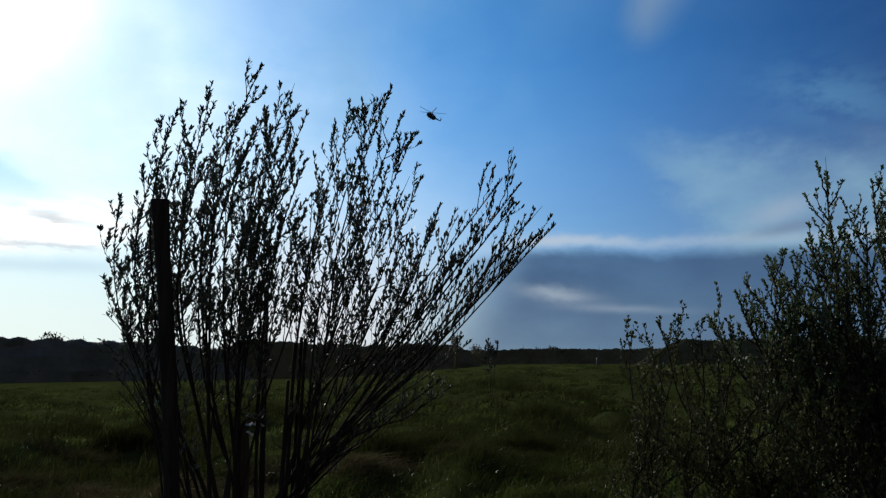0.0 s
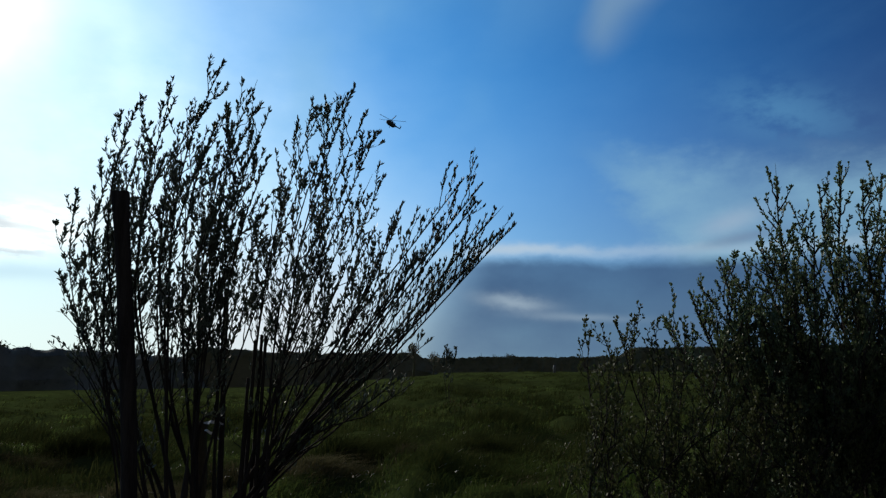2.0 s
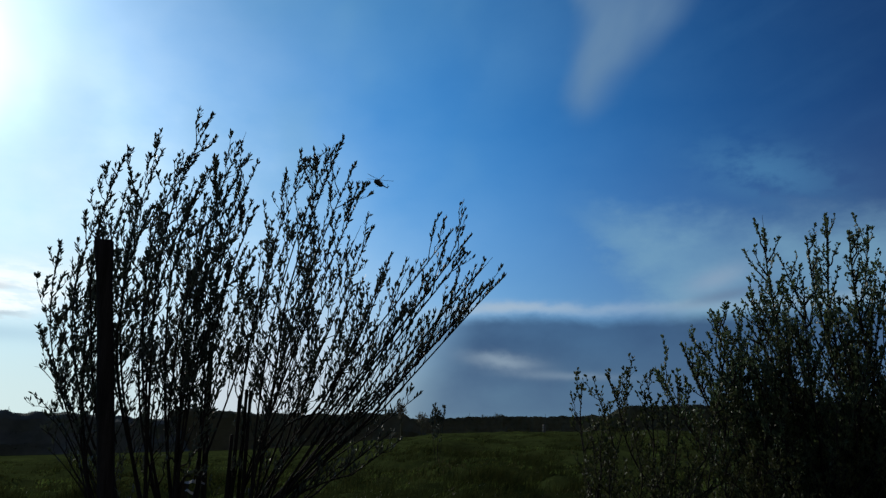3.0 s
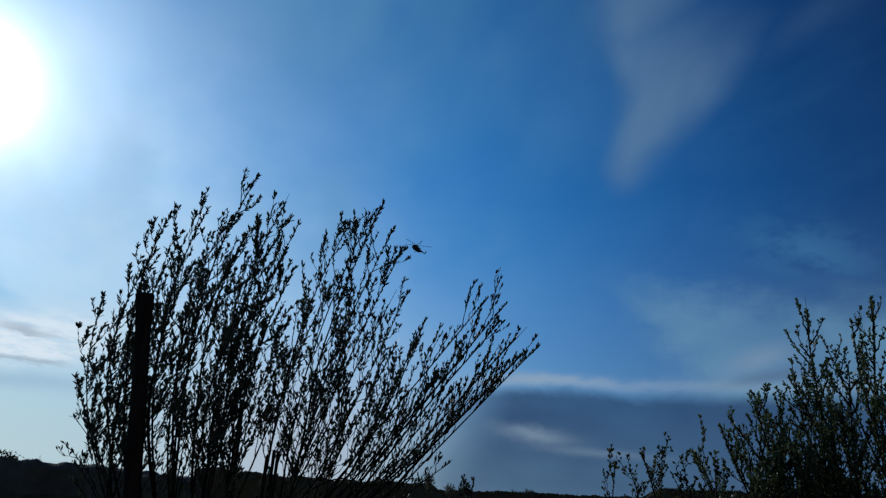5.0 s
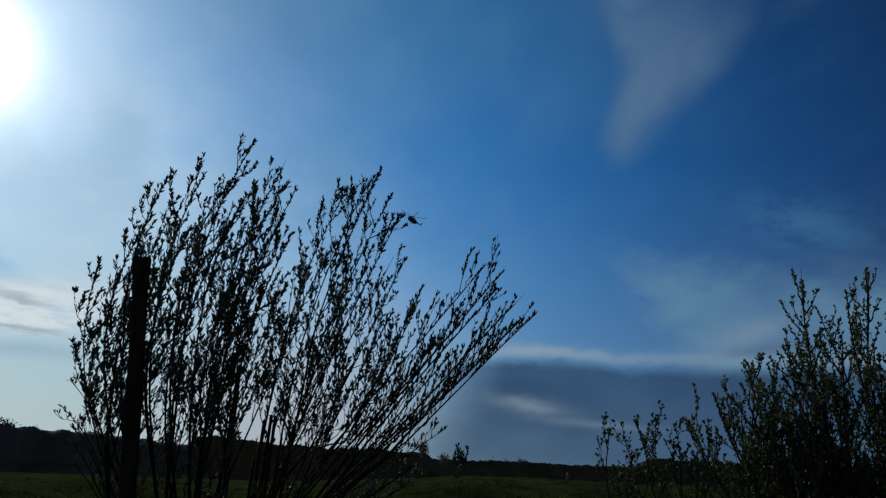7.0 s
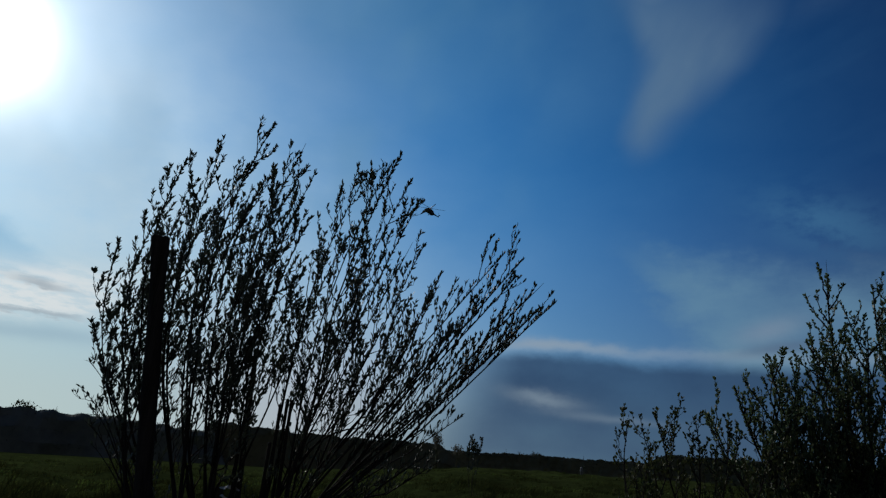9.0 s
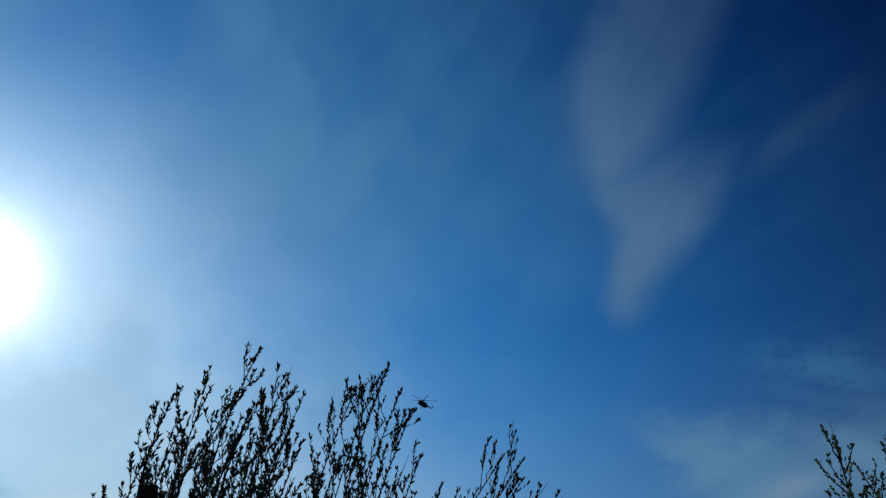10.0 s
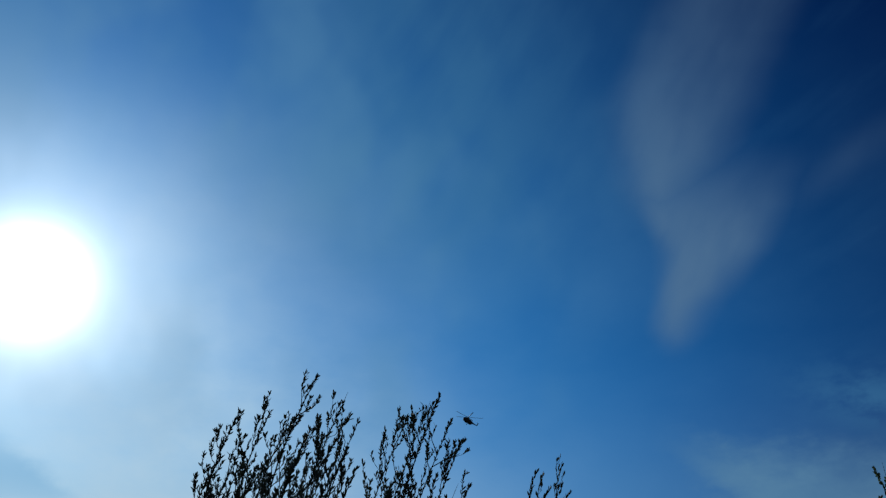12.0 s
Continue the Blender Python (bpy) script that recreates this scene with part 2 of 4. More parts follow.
# ---- materials ----
def material(name, base, dark, scale=8.0, fine=60.0, rough=0.8, bump=0.3, translucent=0.0, stretch=(1, 1, 1), spread=0.0, gloss=0.3, island=False, share=0.4, ramp_at=(0.36, 0.64)):
    """A surface that runs between two colours at two scales, with fine relief; leaves let some light through."""
    m = bpy.data.materials.new(name)
    m.use_nodes = True
    n, l = m.node_tree.nodes, m.node_tree.links
    bsdf = n["Principled BSDF"]
    tc, mp = n.new("ShaderNodeTexCoord"), n.new("ShaderNodeMapping")
    mp.inputs["Scale"].default_value = stretch
    l.new(tc.outputs["Object"], mp.inputs["Vector"])
    big, small = n.new("ShaderNodeTexNoise"), n.new("ShaderNodeTexNoise")
    big.inputs["Scale"].default_value, small.inputs["Scale"].default_value = scale, fine
    small.inputs["Detail"].default_value = 4
    l.new(mp.outputs[0], big.inputs["Vector"])
    l.new(mp.outputs[0], small.inputs["Vector"])
    mean = n.new("ShaderNodeMix")
    mean.inputs[0].default_value = share
    l.new(big.outputs[0], mean.inputs[2])
    l.new(small.outputs[0], mean.inputs[3])
    ramp = n.new("ShaderNodeValToRGB")
    ramp.color_ramp.elements[0].position, ramp.color_ramp.elements[1].position = ramp_at
    ramp.color_ramp.elements[0].color, ramp.color_ramp.elements[1].color = (*dark, 1), (*base, 1)
    l.new(mean.outputs[0], ramp.inputs[0])
    colour = ramp.outputs[0]
    if spread:
        hsv, mr = n.new("ShaderNodeHueSaturation"), n.new("ShaderNodeMapRange")
        if island:
            geo = n.new("ShaderNodeNewGeometry")
            l.new(geo.outputs["Random Per Island"], mr.inputs[0])
        else:
            info = n.new("ShaderNodeObjectInfo")
            l.new(info.outputs["Random"], mr.inputs[0])
        mr.inputs[3].default_value, mr.inputs[4].default_value = 1 - spread, 1 + spread
        l.new(mr.outputs[0], hsv.inputs["Value"])
        hue = n.new("ShaderNodeMapRange")
        l.new(mr.outputs[0], hue.inputs[0])
        hue.inputs[1].default_value, hue.inputs[2].default_value = 1 - spread, 1 + spread
        hue.inputs[3].default_value, hue.inputs[4].default_value = 0.515, 0.475
        l.new(hue.outputs[0], hsv.inputs["Hue"])
        l.new(colour, hsv.inputs["Color"])
        colour = hsv.outputs[0]
    l.new(colour, bsdf.inputs["Base Color"])
    bsdf.inputs["Roughness"].default_value = rough
    bsdf.inputs["Specular IOR Level"].default_value = gloss
    if bump:
        b = n.new("ShaderNodeBump")
        b.inputs["Strength"].default_value, b.inputs["Distance"].default_value = bump, 0.01
        l.new(small.outputs[0], b.inputs["Height"])
        l.new(b.outputs[0], bsdf.inputs["Normal"])
    if translucent:
        tr, mix = n.new("ShaderNodeBsdfTranslucent"), n.new("ShaderNodeMixShader")
        l.new(colour, tr.inputs["Color"])
        mix.inputs[0].default_value = translucent
        l.new(bsdf.outputs[0], mix.inputs[1])
        l.new(tr.outputs[0], mix.inputs[2])
        l.new(mix.outputs[0], n["Material Output"].inputs["Surface"])
    return m


bark = material("willow_bark", (0.036, 0.031, 0.027), (0.018, 0.015, 0.013), 14, 90, 0.9, 0.5, stretch=(1, 1, 0.25), gloss=0.08)
bark_pale = material("grey_bark", (0.085, 0.072, 0.048), (0.050, 0.043, 0.029), 14, 90, 1.0, 0.5, stretch=(1, 1, 0.25), gloss=0.0)
old_wood = material("weathered_wood", (0.048, 0.043, 0.040), (0.020, 0.018, 0.017), 5, 40, 1.0, 0.7, stretch=(6, 6, 0.5), gloss=0.0)
willow_leaf = material("willow_leaf", (0.075, 0.096, 0.070), (0.045, 0.058, 0.043), 10, 60, 0.5, 0.15, 0.15, spread=0.3, gloss=0.35, island=True)
single_leaf = material("willow_leaf_single", (0.075, 0.096, 0.070), (0.045, 0.058, 0.043), 10, 60, 0.5, 0.15, 0.15, spread=0.3, gloss=0.35)
sallow_leaf = material("sallow_leaf", (0.105, 0.150, 0.070), (0.063, 0.092, 0.043), 10, 60, 0.45, 0.15, 0.42, spread=0.3, gloss=0.45, island=True)
sallow_single = material("sallow_leaf_single", (0.105, 0.150, 0.070), (0.063, 0.092, 0.043), 10, 60, 0.45, 0.15, 0.42, spread=0.3, gloss=0.45)
rusty_leaf = material("rusty_leaf", (0.080, 0.096, 0.037), (0.046, 0.058, 0.022), 10, 60, 0.6, 0.15, 0.25, spread=0.35, gloss=0.15, island=True)
soil = material("meadow_ground", (0.055, 0.073, 0.021), (0.026, 0.033, 0.011), 0.35, 3.0, 1.0, 0.6, gloss=0.0)
# the dark blotches paint in the shade of tussocks and hollows
grass_mat = material("grass", (0.110, 0.160, 0.039), (0.037, 0.050, 0.014), 0.5, 2.2, 0.95, 0.0, 0.40, spread=0.10, gloss=0.0, island=True, share=0.15, ramp_at=(0.45, 0.57))
# sedge green, darkened further to hold the shade of hollows and near grass
sedge_shade_mat = material("sedge", (0.056, 0.068, 0.020), (0.026, 0.032, 0.010), 0.8, 4, 0.95, 0.0, 0.3, spread=0.25, gloss=0.0, island=True)
dead_mat = material("dead_grass", (0.118, 0.106, 0.048), (0.056, 0.052, 0.024), 0.8, 6, 0.95, 0.0, 0.2, spread=0.3, gloss=0.0, island=True)
# near-white: glints painted in, together with pale dead leaves
glint_litter_mat = material("glint_litter", (0.62, 0.58, 0.46), (0.40, 0.36, 0.27), 3, 30, 0.4, 0.1, 0.4, spread=0.3, island=True, gloss=0.5)
straw_mat = material("dry_straw", (0.30, 0.25, 0.14), (0.20, 0.16, 0.09), 3, 30, 0.6, 0.1, 0.3, spread=0.25, island=True)
# paler and greyer than leaves: the haze before the woods is painted in
wood_far = material("hazy_far_foliage", (0.140, 0.160, 0.140), (0.088, 0.104, 0.090), 0.06, 0.35, 0.95, 0.0, 0.12, spread=0.32, gloss=0.1, island=True)
wood_dry = material("far_olive_foliage", (0.135, 0.135, 0.078), (0.085, 0.088, 0.052), 0.06, 0.35, 0.95, 0.0, 0.12, spread=0.32, gloss=0.05, island=True)
tree_far = material("far_tree_foliage", (0.075, 0.080, 0.045), (0.045, 0.050, 0.030), 0.2, 1.0, 0.9, 0.0, 0.2, spread=0.25, gloss=0.1, island=True)
spring_far = material("far_pale_spring_foliage", (0.25, 0.23, 0.17), (0.16, 0.15, 0.11), 0.3, 1.5, 0.9, 0.0, 0.25, spread=0.25, gloss=0.1, island=True)
film_mat = material("torn_film", (0.45, 0.45, 0.43), (0.30, 0.30, 0.29), 8, 60, 0.5, 0.2, 0.1, gloss=0.5)
white_paint = material("weathered_white_paint", (0.17, 0.17, 0.16), (0.11, 0.11, 0.10), 4, 30, 0.6, 0.1)
roof_mat = material("sheet_roof", (0.20, 0.20, 0.20), (0.14, 0.14, 0.14), 1.0, 8, 0.4, 0.1, gloss=0.5)
hull_mat = material("dark_aircraft_paint", (0.045, 0.055, 0.060), (0.030, 0.036, 0.040), 0.6, 8, 0.7, 0.05, gloss=0.2)
blade_mat = material("rotor_blade", (0.05, 0.05, 0.055), (0.03, 0.03, 0.033), 1, 12, 0.5, 0.05)
glass_mat = material("cockpit_glass", (0.03, 0.035, 0.04), (0.02, 0.022, 0.025), 1, 5, 0.08, 0.0, gloss=1.0)


# ---- helpers for building ----
rng = np.random.default_rng(7)


class Shape:
    """Collects corners and faces of one mesh."""

    def __init__(self):
        self.v, self.f = [], []

    def tube(self, pts, radii, sides=6, cap=True):
        start = len(self.v)
        pts = [Vector(p) for p in pts]
        side = None
        for i, p in enumerate(pts):
            t = (pts[min(i + 1, len(pts) - 1)] - pts[max(i - 1, 0)]).normalized()
            if side is None:
                side = t.cross(Vector((0.3, 1, 0.1))).normalized()
            side = (side - t * side.dot(t)).normalized()
            other = t.cross(side)
            for k in range(sides):
                a = 2 * math.pi * k / sides
                self.v.append(p + (side * math.cos(a) + other * math.sin(a)) * radii[i])
        for i in range(len(pts) - 1):
            for k in range(sides):
                a, b = start + i * sides + k, start + i * sides + (k + 1) % sides
                self.f.append((a, b, b + sides, a + sides))
        if cap:
            self.f.append(tuple(start + (len(pts) - 1) * sides + k for k in range(sides)))
            self.f.append(tuple(start + k for k in reversed(range(sides))))

    def add(self, verts, faces, m=None):
        start = len(self.v)
        self.v += [m @ Vector(p) for p in verts] if m else [Vector(p) for p in verts]
        self.f += [tuple(start + i for i in f) for f in faces]

    def mesh(self, name, mat, smooth=True):
        me = bpy.data.meshes.new(name)
        me.from_pydata([tuple(p) for p in self.v], [], self.f)
        me.materials.append(mat)
        if smooth:
            me.polygons.foreach_set("use_smooth", [True] * len(me.polygons))
        return me


def part(name, shape, mat, parent=None, label="", smooth=True, at=None):
    ob = new(name, shape.mesh(name, mat, smooth))
    if parent:
        ob.parent = parent
    if at:
        ob.matrix_basis = at
    return tagged(ob, label) if label else ob


def thing(name, at, label, category, group="", kind=""):
    ob = new(name)
    ob.matrix_basis = at
    ob.empty_display_size = 0.1
    return tagged(ob, label, category, group, kind)


def smooth01(a, lo, hi):
    t = min(1.0, max(0.0, (a - lo) / (hi - lo)))
    return t * t * (3 - 2 * t)


def ground_z(x, y):
    """The lie of the land: it falls away gently, sooner on the west side, with humps and hollows."""
    d = math.hypot(x, y)
    a = math.degrees(math.atan2(x, y))
    west = -0.0275 * max(0.0, min(d, 330) - 15)
    east = -0.0135 * max(0.0, min(d, 750) - 90)
    w = smooth01(a, -12, 8) if abs(a) < 100 else 0.5
    z = west * (1 - w) + east * w
    near = smooth01(d, 1.5, 6) * (1 - smooth01(d, 90, 200))
    z += near * (0.55 * noise.noise((x * 0.26, y * 0.17, 0.0)) + 0.26 * noise.noise((x * 0.9, y * 0.6, 4.0)))
    hump = 1 - abs(noise.noise((x * 0.75, y * 0.55, 14.0))) * 2.2
    z += near * 0.20 * max(0.0, hump) ** 2
    return z + 0.03 * noise.noise((x * 2.0, y * 2.0, 9.0)) * (1 - smooth01(d, 30, 60))

# ---- ground ----
def build_ground():
    rings = [0.0] + [0.8 * 1.045 ** i for i in range(190)]
    rings = [r for r in rings if r < 2400] + [2600, 4000]
    spokes = 300
    s = Shape()
    s.v.append(Vector((0, 0, ground_z(0, 0))))
    for r in rings[1:]:
        for k in range(spokes):
            a = 2 * math.pi * k / spokes
            x, y = r * math.sin(a), r * math.cos(a)
            s.v.append(Vector((x, y, ground_z(x, y))))
    for k in range(spokes):
        s.f.append((0, 1 + (k + 1) % spokes, 1 + k))
    for i in range(len(rings) - 2):
        for k in range(spokes):
            a, b = 1 + i * spokes + k, 1 + i * spokes + (k + 1) % spokes
            s.f.append((a, b, b + spokes, a + spokes))
    return tagged(part("ground", s, soil), "rough grassy meadow ground falling gently away to distant woods", "ground", kind="structure")


ground = build_ground()


def blades(name, mat, places, length, width, lean, label, category):
    """Many bent blades of grass as one mesh: each a strip of two quads and a point."""
    n = len(places)
    verts = np.zeros((n, 5, 3))
    turn = rng.uniform(0, 2 * np.pi, n)
    size = length * rng.uniform(0.55, 1.35, n) * places[:, 3]
    wide = width * rng.uniform(0.7, 1.3, n) * np.sqrt(places[:, 3])
    bend = lean * rng.uniform(0.3, 1.5, n) * size
    way = np.stack([np.cos(turn) * 0.7 + 0.5, np.sin(turn) * 0.7], 1)
    flat = np.stack([-np.sin(turn * 1.7), np.cos(turn * 1.7)], 1)
    for i, (h, w, b) in enumerate(((0, 1, 0), (0, -1, 0), (0.55, 0.75, 0.3), (0.55, -0.75, 0.3), (1.0, 0, 1.0))):
        verts[:, i, :2] = places[:, :2] + flat * (wide * w * 0.5)[:, None] + way * (bend * b)[:, None]
        verts[:, i, 2] = places[:, 2] - 0.03 + size * h * (1 - 0.25 * b * lean)
    base = np.arange(n)[:, None] * 5
    tris = np.concatenate([base + np.array([[0, 1, 3]]), base + np.array([[0, 3, 2]]), base + np.array([[2, 3, 4]])])
    me = bpy.data.meshes.new(name)
    me.from_pydata(verts.reshape(-1, 3).tolist(), [], tris.tolist())
    me.materials.append(mat)
    return tagged(new(name, me), label, category, kind="stuff")


BROWN_SPOTS = [(-4.3, 8.9, 1.2, 0.7), (-5.4, 9.6, 1.0, 0.6), (-3.2, 9.0, 0.9, 0.6), (-0.9, 8.6, 1.0, 0.7), (0.2, 9.3, 0.7, 0.5),
               (-3.6, 8.5, 1.3, 0.8), (-2.3, 8.5, 1.2, 0.8), (-1.9, 9.4, 1.1, 0.8), (-4.5, 8.2, 1.3, 0.7), (-2.8, 7.5, 1.2, 0.7), (-5.3, 11.4, 0.8, 0.4)]


def worn(x, y):
    """How trodden and matted the sward is at a place, 0 to 1."""
    return max(math.exp(-((x - bx) / wide) ** 2 - ((y - by) / deep) ** 2) for bx, by, wide, deep in BROWN_SPOTS)


def scatter(n, d0, d1, a0, a1, power=1.0, tuft=1, spread=0.1):
    """Places over a fan of ground, in tufts; the fourth number is the local height of the sward."""
    out = []
    for _ in range(n // tuft):
        d = d0 * (d1 / d0) ** (rng.random() ** power)
        a = radians(rng.uniform(a0, a1))
        x, y = d * math.sin(a), d * math.cos(a)
        rank = noise.noise((x * 0.35, y * 0.25, 20.0)) * 0.9 + noise.noise((x * 1.3, y * 1.0, 30.0)) * 0.5
        tall = max(0.35, 1.0 + rank) * (1 - 0.65 * worn(x, y))
        z = ground_z(x, y)
        for _ in range(tuft):
            out.append((x + rng.normal(0, spread), y + rng.normal(0, spread), z, tall))
    return np.array(out)


blades("meadow_grass", grass_mat, scatter(110000, 4.2, 22, -40, 45, tuft=12, spread=0.10), 0.125, 0.008, 1.3,
       "dark green rank meadow grass in uneven tufts", "grass")
blades("meadow_grass", grass_mat, scatter(70000, 5.0, 12, -40, 45, tuft=10, spread=0.12), 0.15, 0.007, 1.4,
       "thick uneven meadow grass near the shrubs", "grass")
blades("meadow_grass", grass_mat, scatter(60000, 18, 110, -42, 46, tuft=12, spread=0.24), 0.13, 0.036, 1.4,
       "green meadow grass bent by the wind, further out", "grass")
blades("meadow_grass", grass_mat, scatter(40000, 0.6, 9.0, -180, 180, tuft=12, spread=0.12), 0.125, 0.008, 1.3,
       "rank meadow grass trodden low all round", "grass")
# bright flecks put the sparkle of grass and leaves into colour
blades("leaf_litter", glint_litter_mat, scatter(3600, 7.0, 17, -40, 45, tuft=3, spread=0.2), 0.055, 0.008, 1.9,
       "pale curled flecks for leaf glints and litter among the grass", "litter")
# pale stalks, kept short so that they also draw small glints
blades("dry_grass", straw_mat, scatter(1500, 7.0, 30, -40, 45, tuft=3, spread=0.15), 0.11, 0.007, 1.5,
       "scattered pale dry grass stalks and painted glints among the green", "grass")


def tussocks(n, d0, d1):
    """Domes of longer arching blades."""
    out = []
    for _ in range(n):
        d = d0 * (d1 / d0) ** rng.random()
        a = radians(rng.uniform(-40, 45))
        x, y, wide = d * math.sin(a), d * math.cos(a), rng.uniform(0.18, 0.46) * (1 + d / 60)
        z = ground_z(x, y)
        for _ in range(260):
            gx, gy = rng.normal(0, wide, 2)
            out.append((x + gx * 1.5, y + gy, z, 0.5 + 1.1 * math.exp(-(gx * gx + gy * gy) / (wide * wide * 1.5))))
    return np.array(out)


def patches(n, d0, d1):
    """Places in the bare brownish patches only."""
    p = scatter(n, d0, d1, -40, 45, tuft=5, spread=0.12)
    keep = [noise.noise((q[0] * 0.22, q[1] * 0.16, 50.0)) + 0.4 * noise.noise((q[0] * 0.8, q[1] * 0.6, 60.0)) > 0.22 for q in p]
    return p[np.array(keep)]


blades("dead_grass", dead_mat, patches(40000, 7, 45), 0.16, 0.012, 1.4, "flattened brown dead grass in patches", "grass")
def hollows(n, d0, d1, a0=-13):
    """Places in noise patches, for dark blades that stand in for shaded hollows."""
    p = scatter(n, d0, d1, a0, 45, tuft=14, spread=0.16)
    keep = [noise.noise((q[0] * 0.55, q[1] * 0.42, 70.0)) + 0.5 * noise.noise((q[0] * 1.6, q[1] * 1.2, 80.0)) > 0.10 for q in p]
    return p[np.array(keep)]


# darker blades put the near grass's shaded side into colour
blades("rank_sedge", sedge_shade_mat, hollows(45000, 5.5, 18), 0.15, 0.012, 1.3,
       "darker blades painted as the shaded side of the near grass", "grass")
# darker blades tone the far meadow down in patches
blades("rank_sedge", sedge_shade_mat, hollows(70000, 18, 85, -40), 0.20, 0.042, 1.3,
       "darker blades in broad patches out over the meadow", "grass")
blades("sedge_tussocks", sedge_shade_mat, tussocks(230, 9, 80), 0.38, 0.011, 1.3, "dark green sedge tussocks standing out of the meadow", "grass")


def clump_at(spots, n):
    """Places heaped round a few spots (x, y, half width, half depth)."""
    out = []
    for x, y, wide, deep in spots:
        for _ in range(n):
            gx, gy = rng.normal(0, 0.5, 2)
            px_, py_ = x + gx * wide, y + gy * deep
            out.append((px_, py_, ground_z(px_, py_), 0.5 + math.exp(-(gx * gx + gy * gy) * 2)))
    return np.array(out)


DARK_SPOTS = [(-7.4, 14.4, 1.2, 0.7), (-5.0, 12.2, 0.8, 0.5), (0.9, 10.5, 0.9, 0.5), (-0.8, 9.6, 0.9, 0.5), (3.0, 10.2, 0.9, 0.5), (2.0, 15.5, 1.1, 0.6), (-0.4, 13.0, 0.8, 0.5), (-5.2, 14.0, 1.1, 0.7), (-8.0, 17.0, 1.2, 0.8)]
blades("sedge_tussocks", sedge_shade_mat, clump_at(DARK_SPOTS, 1500), 0.34, 0.012, 1.2, "broad dark sedge tussocks in the hollows", "grass")
blades("dead_grass", dead_mat, clump_at(BROWN_SPOTS, 1900), 0.19, 0.010, 1.6, "matted brown dead grass near the post", "grass")
blades("leaf_litter", glint_litter_mat, clump_at(BROWN_SPOTS, 55), 0.11, 0.011, 1.8, "pale dead leaves and painted glints on the matted brown grass", "litter")


# ---- woods far off ----
def clumps(s, centre, radii, n, size):
    """Leafy clumps, as small tilted triangles thickly strewn through an uneven crown."""
    v = rng.normal(size=(n, 3))
    v /= np.linalg.norm(v, axis=1)[:, None]
    p = np.array(centre) + v * (rng.random(n) ** 0.4 * rng.uniform(0.75, 1.12, n))[:, None] * np.array(radii)
    q = rng.uniform(-1, 1, size=(n, 3, 3)) * (size * rng.uniform(0.8, 1.8, n))[:, None, None]
    start = len(s.v)
    s.v += (p[:, None, :] + q).reshape(-1, 3).tolist()
    s.f += [(start + 3 * i, start + 3 * i + 1, start + 3 * i + 2) for i in range(n)]



def wood(az0, az1, dist, height, label, step=0.07, fall=0.0, taper=0.0, mat=None):
    """A belt of trees far off: one billowing canopy of crowns, with leafy clumps roughening its outline."""
    s = Shape()
    cols = int((az1 - az0) / step)
    deep = height * 1.6
    profile = ((-0.20, -0.05), (-0.15, 0.25), (-0.09, 0.55), (-0.03, 0.82), (0.01, 0.93), (0.05, 1.0), (0.5, 0.96), (1.0, 0.7))
    for c in range(cols + 1):
        a = az0 + (az1 - az0) * c / cols
        run = radians(a) * dist / height
        h = (height - fall * (a - az0)) * (0.88 + 0.10 * noise.noise((run * 0.22, 1.0, dist)) + 0.08 * noise.noise((run * 1.1, 2.0, dist)) + 0.05 * noise.noise((run * 3.2, 3.0, dist)) + 0.055 * (0.5 - abs(noise.noise((run * height * 0.11, 4.0, dist))) * 1.6) + 0.035 * (0.5 - abs(noise.noise((run * height * 0.30, 6.0, dist))) * 1.6))
        if taper:
            h *= smooth01(min(a - az0, az1 - a), 0.0, taper) ** 0.7
        for u, v in profile:
            lump = 0.10 * noise.noise((run * 1.6, v * 3, 5.0)) + 0.06 * noise.noise((run * 4.5, v * 8, 7.0))
            d = dist + (u + lump * (1 - v * 0.3)) * deep
            x, y = d * math.sin(radians(a)), d * math.cos(radians(a))
            s.v.append((x, y, ground_z(x, y) + h * (v + 0.025 * noise.noise((run * 7.0, v * 9, 9.0)))))
    k = len(profile)
    for c in range(cols):
        for j in range(k - 1):
            q = c * k + j
            s.f.append((q, q + k, q + k + 1, q + 1))
    for c in range(0, cols, 2):
        for j in (1, 2, 3, 4, 5):
            p = s.v[c * k + j]
            clumps(s, p, (0.9, 0.9, 0.16), 4, 0.20)
            clumps(s, (p[0], p[1], p[2] - 0.03 * height), (1.2, 1.2, height * 0.03), 2, dist * 0.0012)
    return tagged(part("woodland", s, mat or wood_far, smooth=False), label, "woods", kind="stuff")


wood(-54, -14, 285, 25.5, "dark bluish belt of woodland along the foot of the meadow", fall=0.35, taper=1.2)
wood(-17, 3.0, 300, 17.4, "low brownish belt of woodland in the middle distance", fall=0.40, taper=2.0, mat=wood_dry)
wood(-12, 24, 560, 12.0, "low olive-brown belt of far woodland beyond the field", taper=3, mat=wood_dry)
wood(14, 58, 210, 7.4, "olive-brown thicket closing the field beside the shrubs", taper=4, mat=wood_dry)
wood(54, 310, 620, 13.0, "far woodland round the rest of the meadow", 0.4)


